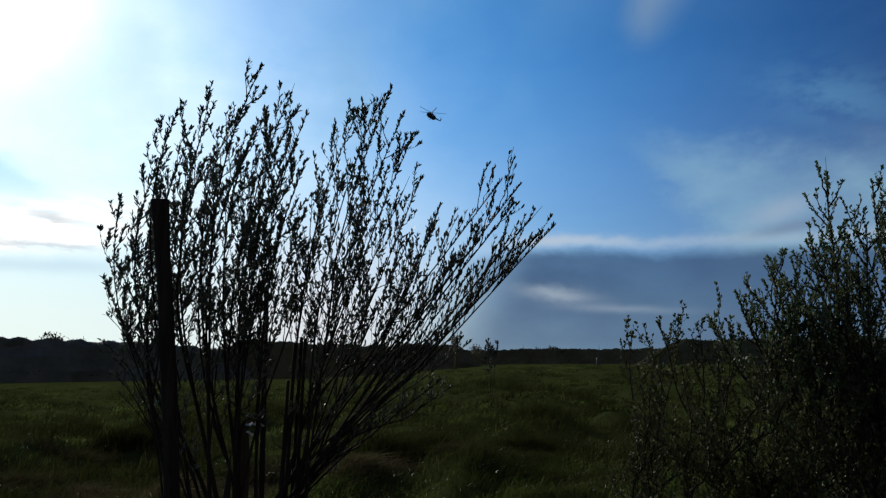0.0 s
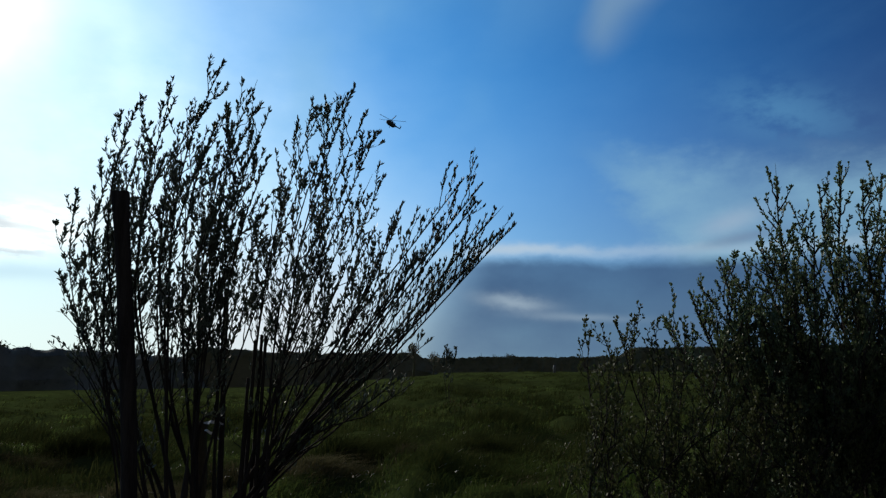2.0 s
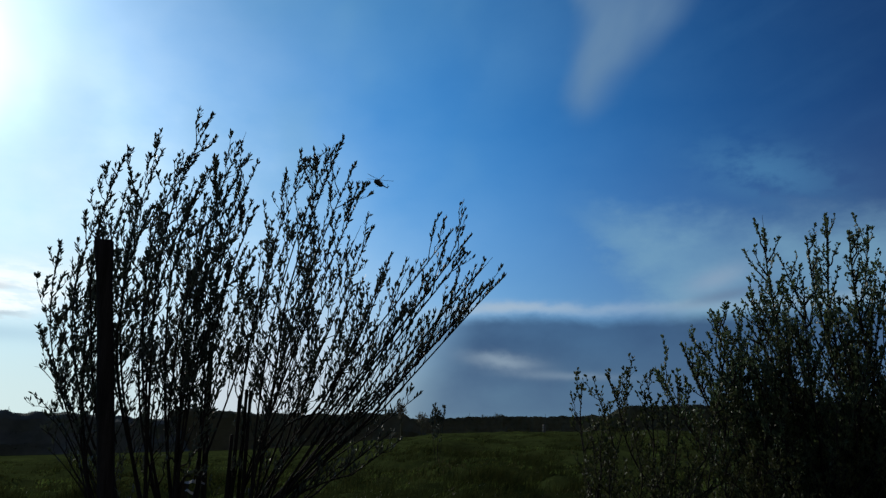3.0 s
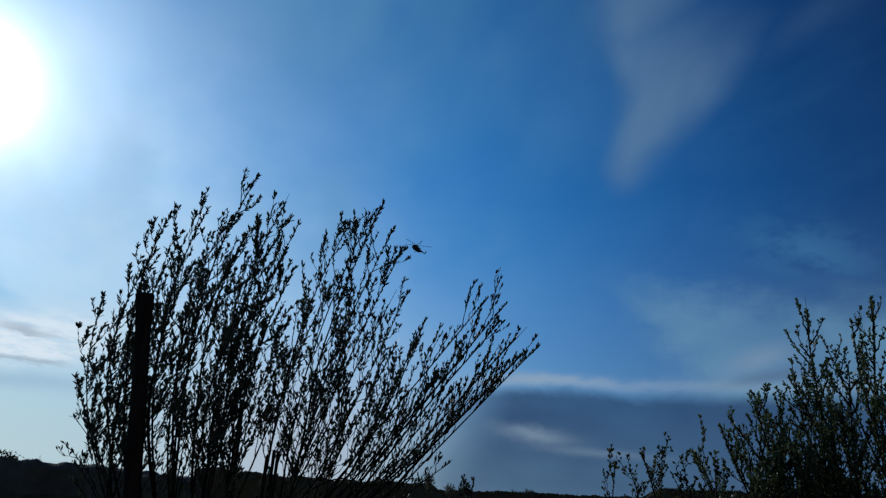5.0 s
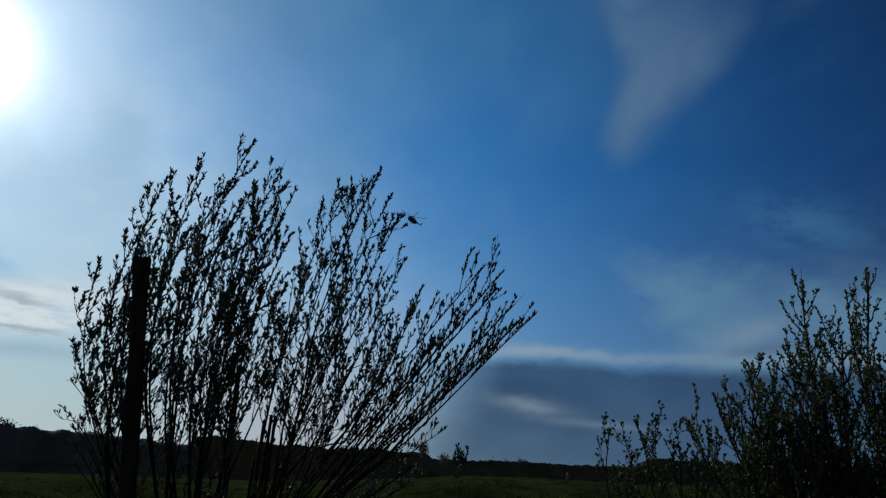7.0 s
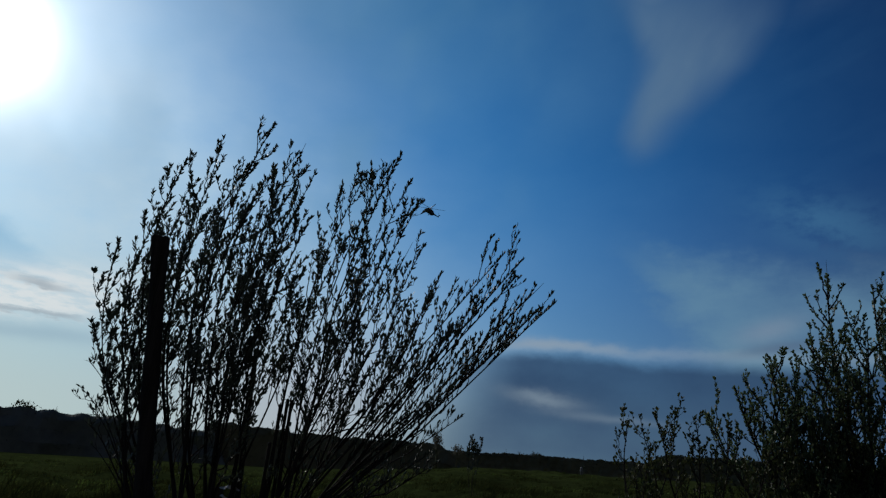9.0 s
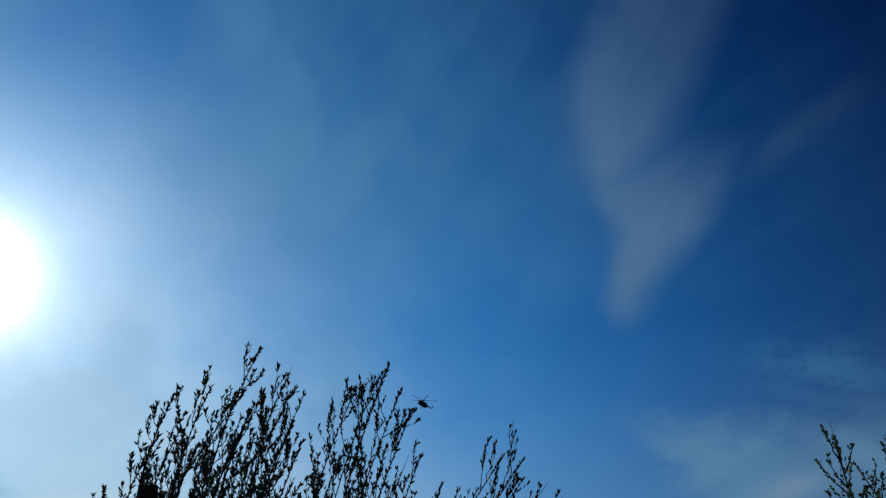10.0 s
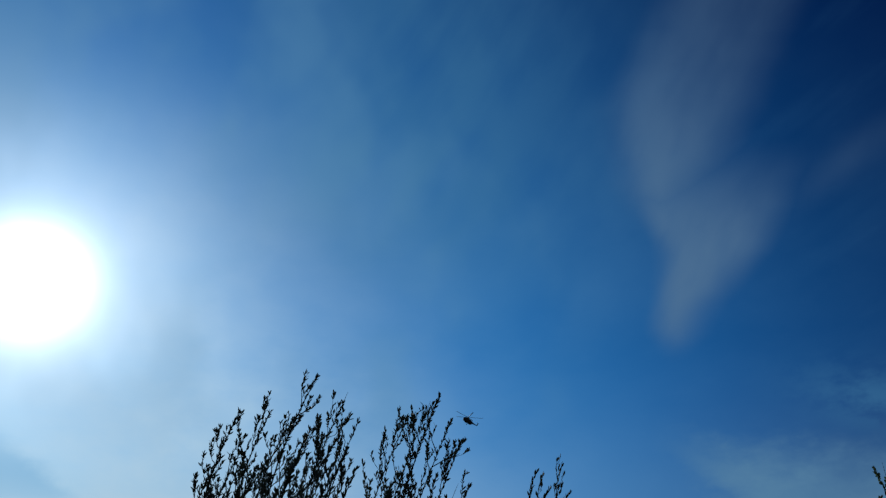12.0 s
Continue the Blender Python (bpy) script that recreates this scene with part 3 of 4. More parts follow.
def far_tree(x, y, height, wide, label, n=260, mat=None, stem_mat=None, leaf=0.028):
    z = ground_z(x, y)
    t = thing("tree", pose(x, y, z), label, "tree")
    trunk, crown = Shape(), Shape()
    trunk.tube([(0, 0, -0.3), (0.1, 0, height * 0.3), (0, 0.05, height * 0.75)], [height * 0.035, height * 0.025, height * 0.008], 6)
    for k in range(7):
        a, h = k * 2.4, height * (0.3 + 0.07 * k)
        trunk.tube([(0, 0, h), (math.cos(a) * wide * 0.22, math.sin(a) * wide * 0.22, h + height * 0.14),
                    (math.cos(a) * wide * 0.38, math.sin(a) * wide * 0.38, h + height * 0.2)], [height * 0.012, height * 0.008, height * 0.003], 4)
    for k in range(9):
        a, r = k * 2.4, wide * 0.30 * math.sqrt(k / 9)
        clumps(crown, (math.cos(a) * r, math.sin(a) * r, height * (0.62 + 0.05 * math.sin(k * 1.7)) + (0.15 - 0.1 * k / 9) * height),
               (wide * 0.2, wide * 0.2, height * 0.17), n // 9, height * leaf)
    part("trunk", trunk, stem_mat or bark, t)
    part("crown", crown, mat or tree_far, t, smooth=False)
    return t


def bearing(a, d):
    return d * math.sin(radians(a)), d * math.cos(radians(a))


def height_to(a, d, rise):
    """How tall a thing at that bearing and distance is to reach so many degrees above eye level."""
    return 1.6 + d * math.tan(radians(rise)) - ground_z(*bearing(a, d))


far_tree(*bearing(-27.2, 302), height_to(-27.2, 302, 1.85), 12.0, "broad thin-leaved tree standing above the belt of woodland", 300)
far_tree(*bearing(0.95, 150), height_to(0.95, 150, 1.62), 2.7, "slender pale young tree at the edge of the field", 700, spring_far, wood_dry, 0.020)
far_tree(*bearing(2.45, 165), height_to(2.45, 165, 0.85), 3.6, "pale low bush at the edge of the field", 500, spring_far, wood_dry, 0.024)
far_tree(*bearing(7.1, 572), height_to(7.1, 572, 0.56), 9.0, "rounded dark tree rising over the far woodland", 500, wood_far)
far_tree(*bearing(8.2, 572), height_to(8.2, 572, 0.66), 13.0, "broad rounded dark tree rising over the far woodland", 700, wood_far)

# bare dead trunks over the tree line, and a low shed at the wood's foot
def dead_tree(a, d, height, label):
    x, y = bearing(a, d)
    t = thing("dead_tree", pose(x, y, ground_z(x, y)), label, "tree", "bare trunks")
    s = Shape()
    s.tube([(0, 0, -0.3), (0.1, 0, height * 0.6), (0.05, 0, height)], [0.26, 0.16, 0.05], 6)
    for k in range(5):
        h, q = height * (0.55 + 0.09 * k), (-1) ** k
        s.tube([(0.08, 0, h), (q * 0.5, 0.1, h + 0.5)], [0.07, 0.02], 4)
    part("trunk", s, bark, t)


dead_tree(-25.39, 302, height_to(-25.39, 302, 1.30), "thin bare dead trunk rising over the woodland")
dead_tree(6.05, 575, height_to(6.05, 575, 0.66), "thin bare dead trunk on the far tree line")
dead_tree(11.64, 575, height_to(11.64, 575, 0.55), "short bare dead trunk on the far tree line")

sx, sy = bearing(-32.3, 265)
shed = thing("shed", pose(sx, sy, ground_z(sx, sy), 0, 0, 32), "low far shed with a pale sheet roof before the woodland", "shed")
s = Shape()
s.add([(-2.2, -1.4, -0.3), (2.2, -1.4, -0.3), (2.2, 1.4, -0.3), (-2.2, 1.4, -0.3), (-2.2, -1.4, 1.7), (2.2, -1.4, 1.7), (2.2, 1.4, 2.1), (-2.2, 1.4, 2.1)],
      [(0, 1, 5, 4), (1, 2, 6, 5), (2, 3, 7, 6), (3, 0, 4, 7), (4, 5, 6, 7), (3, 2, 1, 0)])
part("wall", s, old_wood, shed, smooth=False)
s = Shape()
s.add([(-2.4, -1.7, 1.68), (2.4, -1.7, 1.68), (2.4, 1.7, 2.2), (-2.4, 1.7, 2.2), (-2.4, -1.7, 1.76), (2.4, -1.7, 1.76), (2.4, 1.7, 2.28), (-2.4, 1.7, 2.28)],
      [(0, 1, 5, 4), (1, 2, 6, 5), (2, 3, 7, 6), (3, 0, 4, 7), (4, 5, 6, 7), (3, 2, 1, 0)])
part("roof", s, roof_mat, shed, "pale sheet-metal roof", smooth=False)

# white marker post at the field's edge
px, py = bearing(11.5, 105)
marker = thing("marker_post", pose(px, py, ground_z(px, py)), "weathered white marker post at the edge of the field", "post")
s = Shape()
s.tube([(0, 0, -0.2), (0, 0, 1.0), (0, 0, 1.1), (0, 0, 1.14)], [0.19, 0.17, 0.13, 0.05], 8)
part("shaft", s, white_paint, marker)


# ---- wooden posts ----
def rough_post(name, foot, top, r0, r1, label, mat, category="post", flare=0.0, bow=0.0, sides=14, pointed=False, group=""):
    """A riven post with long splits, uneven faces and a broken top."""
    foot, top = Vector(foot), Vector(top)
    t = thing(name, Matrix.Translation(foot), label, category, group)
    s, way, rows = Shape(), top - foot, 26
    for i in range(rows + 1):
        u = i / rows
        c = way * u + Vector((bow * math.sin(math.pi * u), 0, 0))
        r = r0 + (r1 - r0) * u + flare * smooth01(u, 0.93, 1.0)
        if pointed:
            r *= 1 - 0.85 * smooth01(u, 0.72, 1.0)
        for k in range(sides):
            a = 2 * math.pi * k / sides
            split = -0.16 * max(0.0, noise.noise((k * 1.9, u * 2.5, r0 * 40))) * 2
            rr = r * (1 + 0.10 * noise.noise((math.cos(a) * 1.5, math.sin(a) * 1.5, u * 5 + r0 * 90)) + split)
            s.v.append(c + Vector((math.cos(a) * rr, math.sin(a) * rr, 0.012 * noise.noise((k * 0.8, 3, 1)) if i == rows else 0)))
    for i in range(rows):
        for k in range(sides):
            a, b = i * sides + k, i * sides + (k + 1) % sides
            s.f.append((a, b, b + sides, a + sides))
    mid = len(s.v)
    s.v.append(way + Vector((0, 0, 0.006)))
    s.f += [(rows * sides + k, rows * sides + (k + 1) % sides, mid) for k in range(sides)]
    part("shaft", s, mat, t)
    return t


rough_post("fence_post", (-1.29, 3.85, -0.05), (-1.436, 3.785, 2.44), 0.044, 0.037, "tall dark weathered wooden fence post leaning slightly",
           old_wood, flare=0.009, bow=0.03)
rough_post("stake", (-1.235, 5.35, -0.05), (-1.242, 5.353, 2.10), 0.022, 0.018, "thin straight dark wooden stake inside the willow", old_wood, "stake", sides=10)
rough_post("old_post", (-1.46, 5.75, -0.05), (-1.49, 5.75, 1.15), 0.060, 0.055, "short thick grey-brown old post behind the willow stems", bark_pale)
rough_post("stake", (-1.42, 5.0, -0.05), (-1.36, 5.0, 1.05), 0.026, 0.022, "short pointed dark wooden stake among the stems", old_wood, "stake", sides=10, pointed=True)

# torn film caught on the stake
s = Shape()
for j, (p0, p1, w, sag) in enumerate((((-1.225, 5.33, 1.165), (-1.35, 5.30, 1.175), 0.018, 0.012), ((-1.34, 5.30, 1.13), (-1.25, 5.33, 1.06), 0.013, 0.01))):
    p0, p1 = Vector(p0), Vector(p1)
    start = len(s.v)
    for i in range(9):
        u = i / 8
        c = p0.lerp(p1, u) + Vector((0, 0, sag * math.sin(math.pi * u)))
        hw = w * (0.25 + math.sin(math.pi * min(1, u * 0.85 + 0.1))) * 0.5
        for q in (-1, 0, 1):
            s.v.append(c + Vector((0, q * 0.012 + 0.006 * math.sin(u * 9 + q), q * hw + 0.004 * math.sin(u * 14))))
    for i in range(8):
        for q in range(2):
            a = start + i * 3 + q
            s.f.append((a, a + 1, a + 4, a + 3))
film = tagged(part("torn_film", s, film_mat), "torn white plastic film snagged on the thin stake", "litter")


# ---- shrubs ----
LANCE_V = [(0, 0, 0), (0.42, 0.24, 0.03), (0.5, 0.52, 0.02), (0.3, 0.80, -0.04), (-0.42, 0.24, 0.03), (-0.5, 0.52, 0.02), (-0.3, 0.80, -0.04), (0, 0.45, -0.03), (0, 1.0, -0.12)]
LANCE_F = [(0, 1, 7), (1, 2, 7), (2, 3, 7), (3, 8, 7), (0, 7, 4), (4, 7, 5), (5, 7, 6), (6, 7, 8)]
ROUND_V = [(0, 0, 0), (0.40, 0.28, 0.05), (0.5, 0.62, 0.0), (-0.40, 0.28, 0.05), (-0.5, 0.64, 0.0), (0, 0.5, -0.06), (0, 1.0, -0.08)]
ROUND_F = [(0, 1, 5), (1, 2, 5), (2, 6, 5), (0, 5, 3), (3, 5, 4), (4, 5, 6)]


def leaf_mesh(name, mat, blade):
    s = Shape()
    s.add(*blade)
    return s.mesh(name, mat)


def frame_of(p, way, length, width, twist):
    """A pose with its second axis along way, scaled to a leaf's size."""
    y = way.normalized()
    x = y.cross(Vector((math.cos(twist), math.sin(twist), 0.3)))
    if x.length < 1e-3:
        x = y.orthogonal()
    x.normalize()
    z = x.cross(y)
    m = Matrix((x * width, y * length, z * length)).transposed().to_4x4()
    m.translation = p
    return m


def bezier(a, b, c, n):
    return [a * (1 - u) ** 2 + b * 2 * u * (1 - u) + c * u * u for u in (i / n for i in range(n + 1))]


def along(line, u):
    """A place on a line of points and the way it runs there."""
    m = len(line) - 1
    i = min(m - 1, int(u * m))
    return line[i].lerp(line[i + 1], min(1.0, u * m - i)), (line[i + 1] - line[i]).normalized()


def side_way(rng, way, angle, lift):
    """A direction that leaves a shoot at an angle; most leave it on the upper side."""
    out = Matrix.Rotation(rng.uniform(0, 6.283), 3, way) @ way.orthogonal().normalized()
    if out.z < 0 and rng.random() < lift:
        out = -out
    a = radians(rng.uniform(*angle))
    return way * math.cos(a) + out * math.sin(a)


def shrub(name, foot, tips, label, category, leaf_len, leaf_wide, mat, mat_single, blade=(LANCE_V, LANCE_F), twigs=20, twig_len=0.45, first=0.38,
          singles=0.01, radius=0.013, spread=0.12, wind=0.3, rise=0.55, reach=0.4, sweep=0.0, bark_mat=None, gap=0.017, comb=0.40, trim=0.985,
          forks=3, fork_at=0.34, angle=(20, 58), clear=0.0, thin_low=0.5, tails=0.14, bend=0.05, lift=0.6, top_len=0.5, hem=-9.0, seed=1):
    """A many-stemmed shrub: stems fork into branches, branches carry twigs and shoots, and narrow leaves stand along the shoots."""
    rng = np.random.default_rng(seed)
    foot = Vector(foot)
    t = thing(name, Matrix.Translation(foot), label, category)
    one = leaf_mesh("leaf", mat_single, blade)
    blow = Vector((wind, 0, 1)).normalized()
    loose, n = [], 18
    order = sorted(((Vector(p) - foot) * trim + Vector((0.05 * smooth01(p[2], 1.6, 3.2), 0, 0)) for p in tips), key=lambda p: p.x + 0.3 * p.y)
    for g in range(0, len(order), forks):
        group = order[g:g + forks]
        mean = sum(group, Vector()) / len(group)
        start = Vector((max(rng.normal(0, spread) + mean.x * 0.10, hem), rng.normal(0, spread), -0.03))
        bow = [Vector((noise.noise((i * 0.16, mean.x * 7, mean.z * 5)), noise.noise((i * 0.16, mean.z * 9, 4.0)), 0)) * bend for i in range(n + 1)]
        wood_s, leaf_s, shoots = Shape(), [], []
        split = int(n * fork_at * rng.uniform(0.75, 1.3))
        stem_line = None
        for tip in group:
            ctrl = Vector((start.x + (tip.x - start.x) * reach, start.y + (tip.y - start.y) * reach, start.z + (tip.z - start.z) * rise))
            out_sweep = sweep + 1.3 * min(0.0, tip.x - start.x + 0.1) * (1 - smooth01(tip.z, 2.3, 2.9))
            high = tip - Vector((out_sweep, 0, 1)).normalized() * (tip - start).length * 0.40 if sweep else ctrl.lerp(tip, 0.45)
            line = [start * (1 - u) ** 3 + ctrl.lerp(start, 0.35) * 3 * u * (1 - u) ** 2 + high * 3 * u * u * (1 - u) + tip * u ** 3 for u in (i / n for i in range(n + 1))]
            for i in range(2, n):
                line[i] += bow[i] * (1 - (i / n - 0.5) ** 2 * 4)
            tall = (tip - start).length
            r0 = radius * rng.uniform(0.7, 1.25) * (0.55 + 0.45 * tall / 3)
            radii = [r0 * (1 - 0.88 * (i / n) ** 0.9) + 0.0015 for i in range(n + 1)]
            if stem_line is None:
                stem_line = line
                wood_s.tube(line, [r * (1.35 if i <= split else 1.0) for i, r in enumerate(radii)], 7)
            else:
                for i in range(split + 1):
                    line[i] = stem_line[i]
                for i in range(split + 1, min(n, split + 6)):
                    line[i] = stem_line[i].lerp(line[i], (i - split) / 6)
                wood_s.tube(line[split:], radii[split:], 6)
            shoots.append((line[int(n * 0.80):], 1.0))
            count = max(4, int(twigs * tall / 3 * rng.uniform(0.85, 1.15)))
            for k in range(count):
                u = first + (0.95 - first) * (k + rng.random()) / count
                p, way = along(line, u)
                low = smooth01(p.z, clear, clear + 0.5)
                if rng.random() > 0.2 + 0.8 * low:
                    continue
                d0 = side_way(rng, way, angle, lift)
                long = twig_len * rng.uniform(0.45, 1.2) * (1.0 - (1 - top_len) * u) * (0.6 + 0.4 * min(1, tall / 2.5))
                end = p + d0 * long * 0.55 + (d0 * 0.45 + blow * 0.8).normalized() * long * 0.5
                tw = bezier(p, p + d0 * long * 0.5, end, 6)
                for j in range(1, 6):
                    tw[j] += Vector(rng.normal(0, 0.006, 3))
                wood_s.tube(tw, [max(0.0014, r0 * 0.36 * (1 - 0.75 * j / 6)) for j in range(7)], 4, False)
                full = thin_low + (1 - thin_low) * smooth01(u, first, first + 0.48)
                shoots.append((tw[2:], full))
                for q in range(rng.integers(1, 4)):
                    p2, w2 = along(tw, rng.uniform(0.12, 0.8))
                    d2 = (side_way(rng, w2, (22, 48), lift) + blow * 0.25).normalized()
                    l2 = long * rng.uniform(0.28, 0.6)
                    tw2 = bezier(p2, p2 + d2 * l2 * 0.5, p2 + d2 * l2 * 0.75 + blow * l2 * 0.25, 4)
                    wood_s.tube(tw2, [0.0020, 0.0018, 0.0016, 0.0014, 0.0011], 3, False)
                    shoots.append((tw2, full))
            if rng.random() < tails:
                e = line[-1] + (line[-1] - line[-4]).normalized() * rng.uniform(0.08, 0.20)
                wood_s.tube([line[-1], line[-1].lerp(e, 0.5), e], [0.0022, 0.0018, 0.0012], 4, False)
        for tw, full in shoots:
            long = sum((b - a).length for a, b in zip(tw, tw[1:]))
            want = max(3, int(long / gap * full * rng.uniform(0.55, 1.3)))
            turn = rng.uniform(0, 6.28)
            for k in range(want):
                u = min(1.0, 0.12 + 0.88 * (k + rng.random()) / want)
                if rng.random() < 0.22:
                    u = rng.uniform(0.86, 1.0)
                p, way = along(tw, u)
                out = Matrix.Rotation(turn + k * 2.4, 3, way) @ way.orthogonal().normalized()
                a = radians(rng.uniform(15, 70))
                d = (way * math.cos(a) + out * math.sin(a)) * (1 - comb) + Vector((wind * 0.35, 0, 1.0)) * comb
                size = leaf_len * rng.uniform(0.55, 1.2)
                leaf_s.append(frame_of(p, d, size, leaf_wide * rng.uniform(0.75, 1.25) * size / leaf_len, rng.uniform(0, 6.3)))
        stem = part("stem", wood_s, bark_mat or bark, t)
        rest = Shape()
        for m in leaf_s:
            if singles and rng.random() < singles:
                loose.append((stem, m))
            else:
                rest.add(*blade, m)
        part("foliage", rest, mat, stem)["kind"] = "stuff"
    for stem, m in loose[:300]:
        ob = new("leaf", one)
        ob.parent = stem
        ob.matrix_basis = m
    return t


WEST = [(-2.22, 5.0, 2.70), (-2.33, 5.3, 2.33), (-2.03, 5.1, 2.98), (-1.93, 5.4, 3.24), (-1.86, 5.0, 3.38), (-2.30, 5.4, 2.52),
        (-1.67, 5.2, 3.50), (-1.34, 5.2, 3.78), (-1.12, 5.2, 3.56), (-0.98, 5.1, 3.38), (-0.94, 4.9, 2.98), (-1.40, 5.4, 3.42),
        (-1.57, 5.3, 3.38), (-1.84, 5.6, 3.20), (-1.24, 5.5, 3.05), (-2.34, 5.4, 1.98), (-2.28, 5.0, 2.20), (-1.36, 5.0, 3.12), (-1.18, 5.3, 3.30), (-1.05, 5.1, 3.18),
        (-1.65, 5.0, 3.02), (-2.27, 5.2, 2.02), (-1.22, 4.9, 2.80), (-1.48, 4.9, 2.80), (-1.00, 5.3, 2.72), (-1.12, 5.0, 2.42), (-1.72, 5.0, 2.40), (-1.98, 5.3, 2.30), (-1.42, 5.4, 2.30), (-1.90, 5.2, 2.75),
        (-1.05, 5.2, 2.05), (-0.88, 5.3, 2.40), (-1.25, 5.1, 2.05), (-1.55, 5.3, 2.00)]
EAST = [(-0.74, 5.4, 3.02), (-0.63, 5.2, 3.44), (-0.50, 5.3, 3.50), (-0.38, 5.1, 3.58), (-0.30, 5.2, 3.42), (-0.22, 5.0, 3.20),
        (-0.17, 5.3, 2.96), (-0.02, 5.1, 2.72), (-0.06, 5.4, 2.62), (-0.20, 4.9, 2.50), (-0.45, 5.5, 2.95), (-0.62, 5.5, 2.70), (-0.30, 5.2, 2.82), (-0.15, 5.2, 2.36), (-0.40, 5.3, 2.35), (-0.55, 5.1, 2.40), (-0.74, 5.2, 2.30), (-0.46, 5.4, 2.05)]
LEANING = [(0.40, 5.2, 2.89), (0.55, 5.3, 2.89), (0.49, 5.1, 2.71), (0.63, 5.3, 2.63), (0.79, 5.2, 2.57), (0.64, 5.0, 2.46), (0.52, 5.2, 2.33), (0.38, 5.3, 2.22), (0.20, 5.1, 2.22),
           (0.26, 5.2, 2.46), (0.10, 5.2, 2.32), (-0.02, 5.3, 2.12)]
SHOOTS = [(0.24, 5.3, 1.77), (0.10, 5.0, 1.84), (-0.05, 5.2, 1.82), (-0.12, 5.2, 1.73), (-0.01, 5.1, 1.66), (0.20, 5.2, 1.96), (0.02, 5.1, 1.50), (0.10, 5.2, 1.46), (-0.11, 5.2, 1.40), (-0.26, 5.2, 1.33), (-0.40, 5.1, 1.27), (-0.54, 5.2, 1.15), (-0.62, 5.3, 1.0), (-0.54, 5.1, 1.46)]
LOW_WEST = [(-2.36, 5.3, 1.96), (-2.34, 5.2, 1.78), (-2.30, 5.3, 1.66), (-2.22, 5.1, 1.56), (-2.20, 5.2, 1.42), (-2.06, 5.2, 1.48)]
willow = dict(leaf_len=0.038, leaf_wide=0.0125, mat=willow_leaf, mat_single=single_leaf, clear=1.35, thin_low=0.38, radius=0.012, sweep=0.42)
shrub("willow_shrub", (-1.42, 5.2, 0), WEST, "tall many-stemmed willow with small narrow dark leaves beside the fence post", "shrub", reach=0.16, spread=0.13, hem=-0.24, seed=11,
      **{**willow, "twigs": 23, "top_len": 0.6, "gap": 0.0083, "thin_low": 0.35, "clear": 1.35})
shrub("willow_shrub", (-1.22, 5.2, 0), EAST, "upright willow stems with narrow dark leaves around the stake", "shrub", spread=0.09, seed=12, **{**willow, "twigs": 18, "top_len": 0.6, "gap": 0.0096})
shrub("willow_shrub", (-1.70, 5.2, 0), LEANING, "thick willow stems leaning far over in the wind", "shrub", spread=0.06, rise=0.53, reach=0.47, fork_at=0.36, forks=3, seed=13,
      **{**willow, "radius": 0.0115, "wind": 0.55, "first": 0.56, "twigs": 10, "twig_len": 0.50, "sweep": 0.0, "angle": (12, 42), "comb": 0.58, "gap": 0.0105, "trim": 0.99, "lift": 0.95})
shrub("willow_shrub", (-1.72, 5.25, 0), SHOOTS, "low thin willow shoots bent sideways with leaves at their ends", "shrub", spread=0.05, rise=0.66, reach=0.50, forks=5, fork_at=0.42, seed=14,
      **{**willow, "clear": 0.0, "first": 0.68, "twigs": 12, "twig_len": 0.24, "radius": 0.011, "sweep": 0.0, "wind": 0.5, "gap": 0.0145, "comb": 0.6})
shrub("willow_shrub", (-1.66, 5.2, 0), LOW_WEST, "low bare willow branches with few leaves beside the fence post", "shrub", spread=0.03, rise=0.80, reach=0.06, forks=2, seed=15,
      **{**willow, "clear": 0.0, "first": 0.6, "twigs": 9, "twig_len": 0.3, "radius": 0.009, "sweep": 0.0, "wind": 0.0, "gap": 0.019})

SAPLING = [(1.44, 24.0, 2.12), (1.52, 24.2, 2.00), (1.36, 23.9, 1.95), (1.56, 24.0, 1.92), (1.75, 24.0, 2.02), (1.64, 24.1, 1.80), (1.30, 24.1, 1.78)]
shrub("willow_sapling", (1.52, 24.0, ground_z(1.52, 24.0)), SAPLING, "small leafy willow sapling standing far out in the meadow", "shrub", spread=0.05, forks=2, seed=16,
      **{**willow, "clear": 0.9, "first": 0.40, "twigs": 22, "twig_len": 0.36, "radius": 0.006, "sweep": 0.1, "leaf_len": 0.075, "leaf_wide": 0.03, "gap": 0.013})

# cut stems beside the willow
for x, y, z in ((-1.0, 5.2, 1.73), (-0.975, 5.3, 1.77), (-1.02, 5.1, 1.48), (-0.93, 5.2, 1.76)):
    rough_post("cut_stem", (x - 0.07, y, -0.03), (x, y, z), 0.017, 0.012, "cut bare willow stem standing upright", bark, "stem", sides=8, group="cut willow stems")

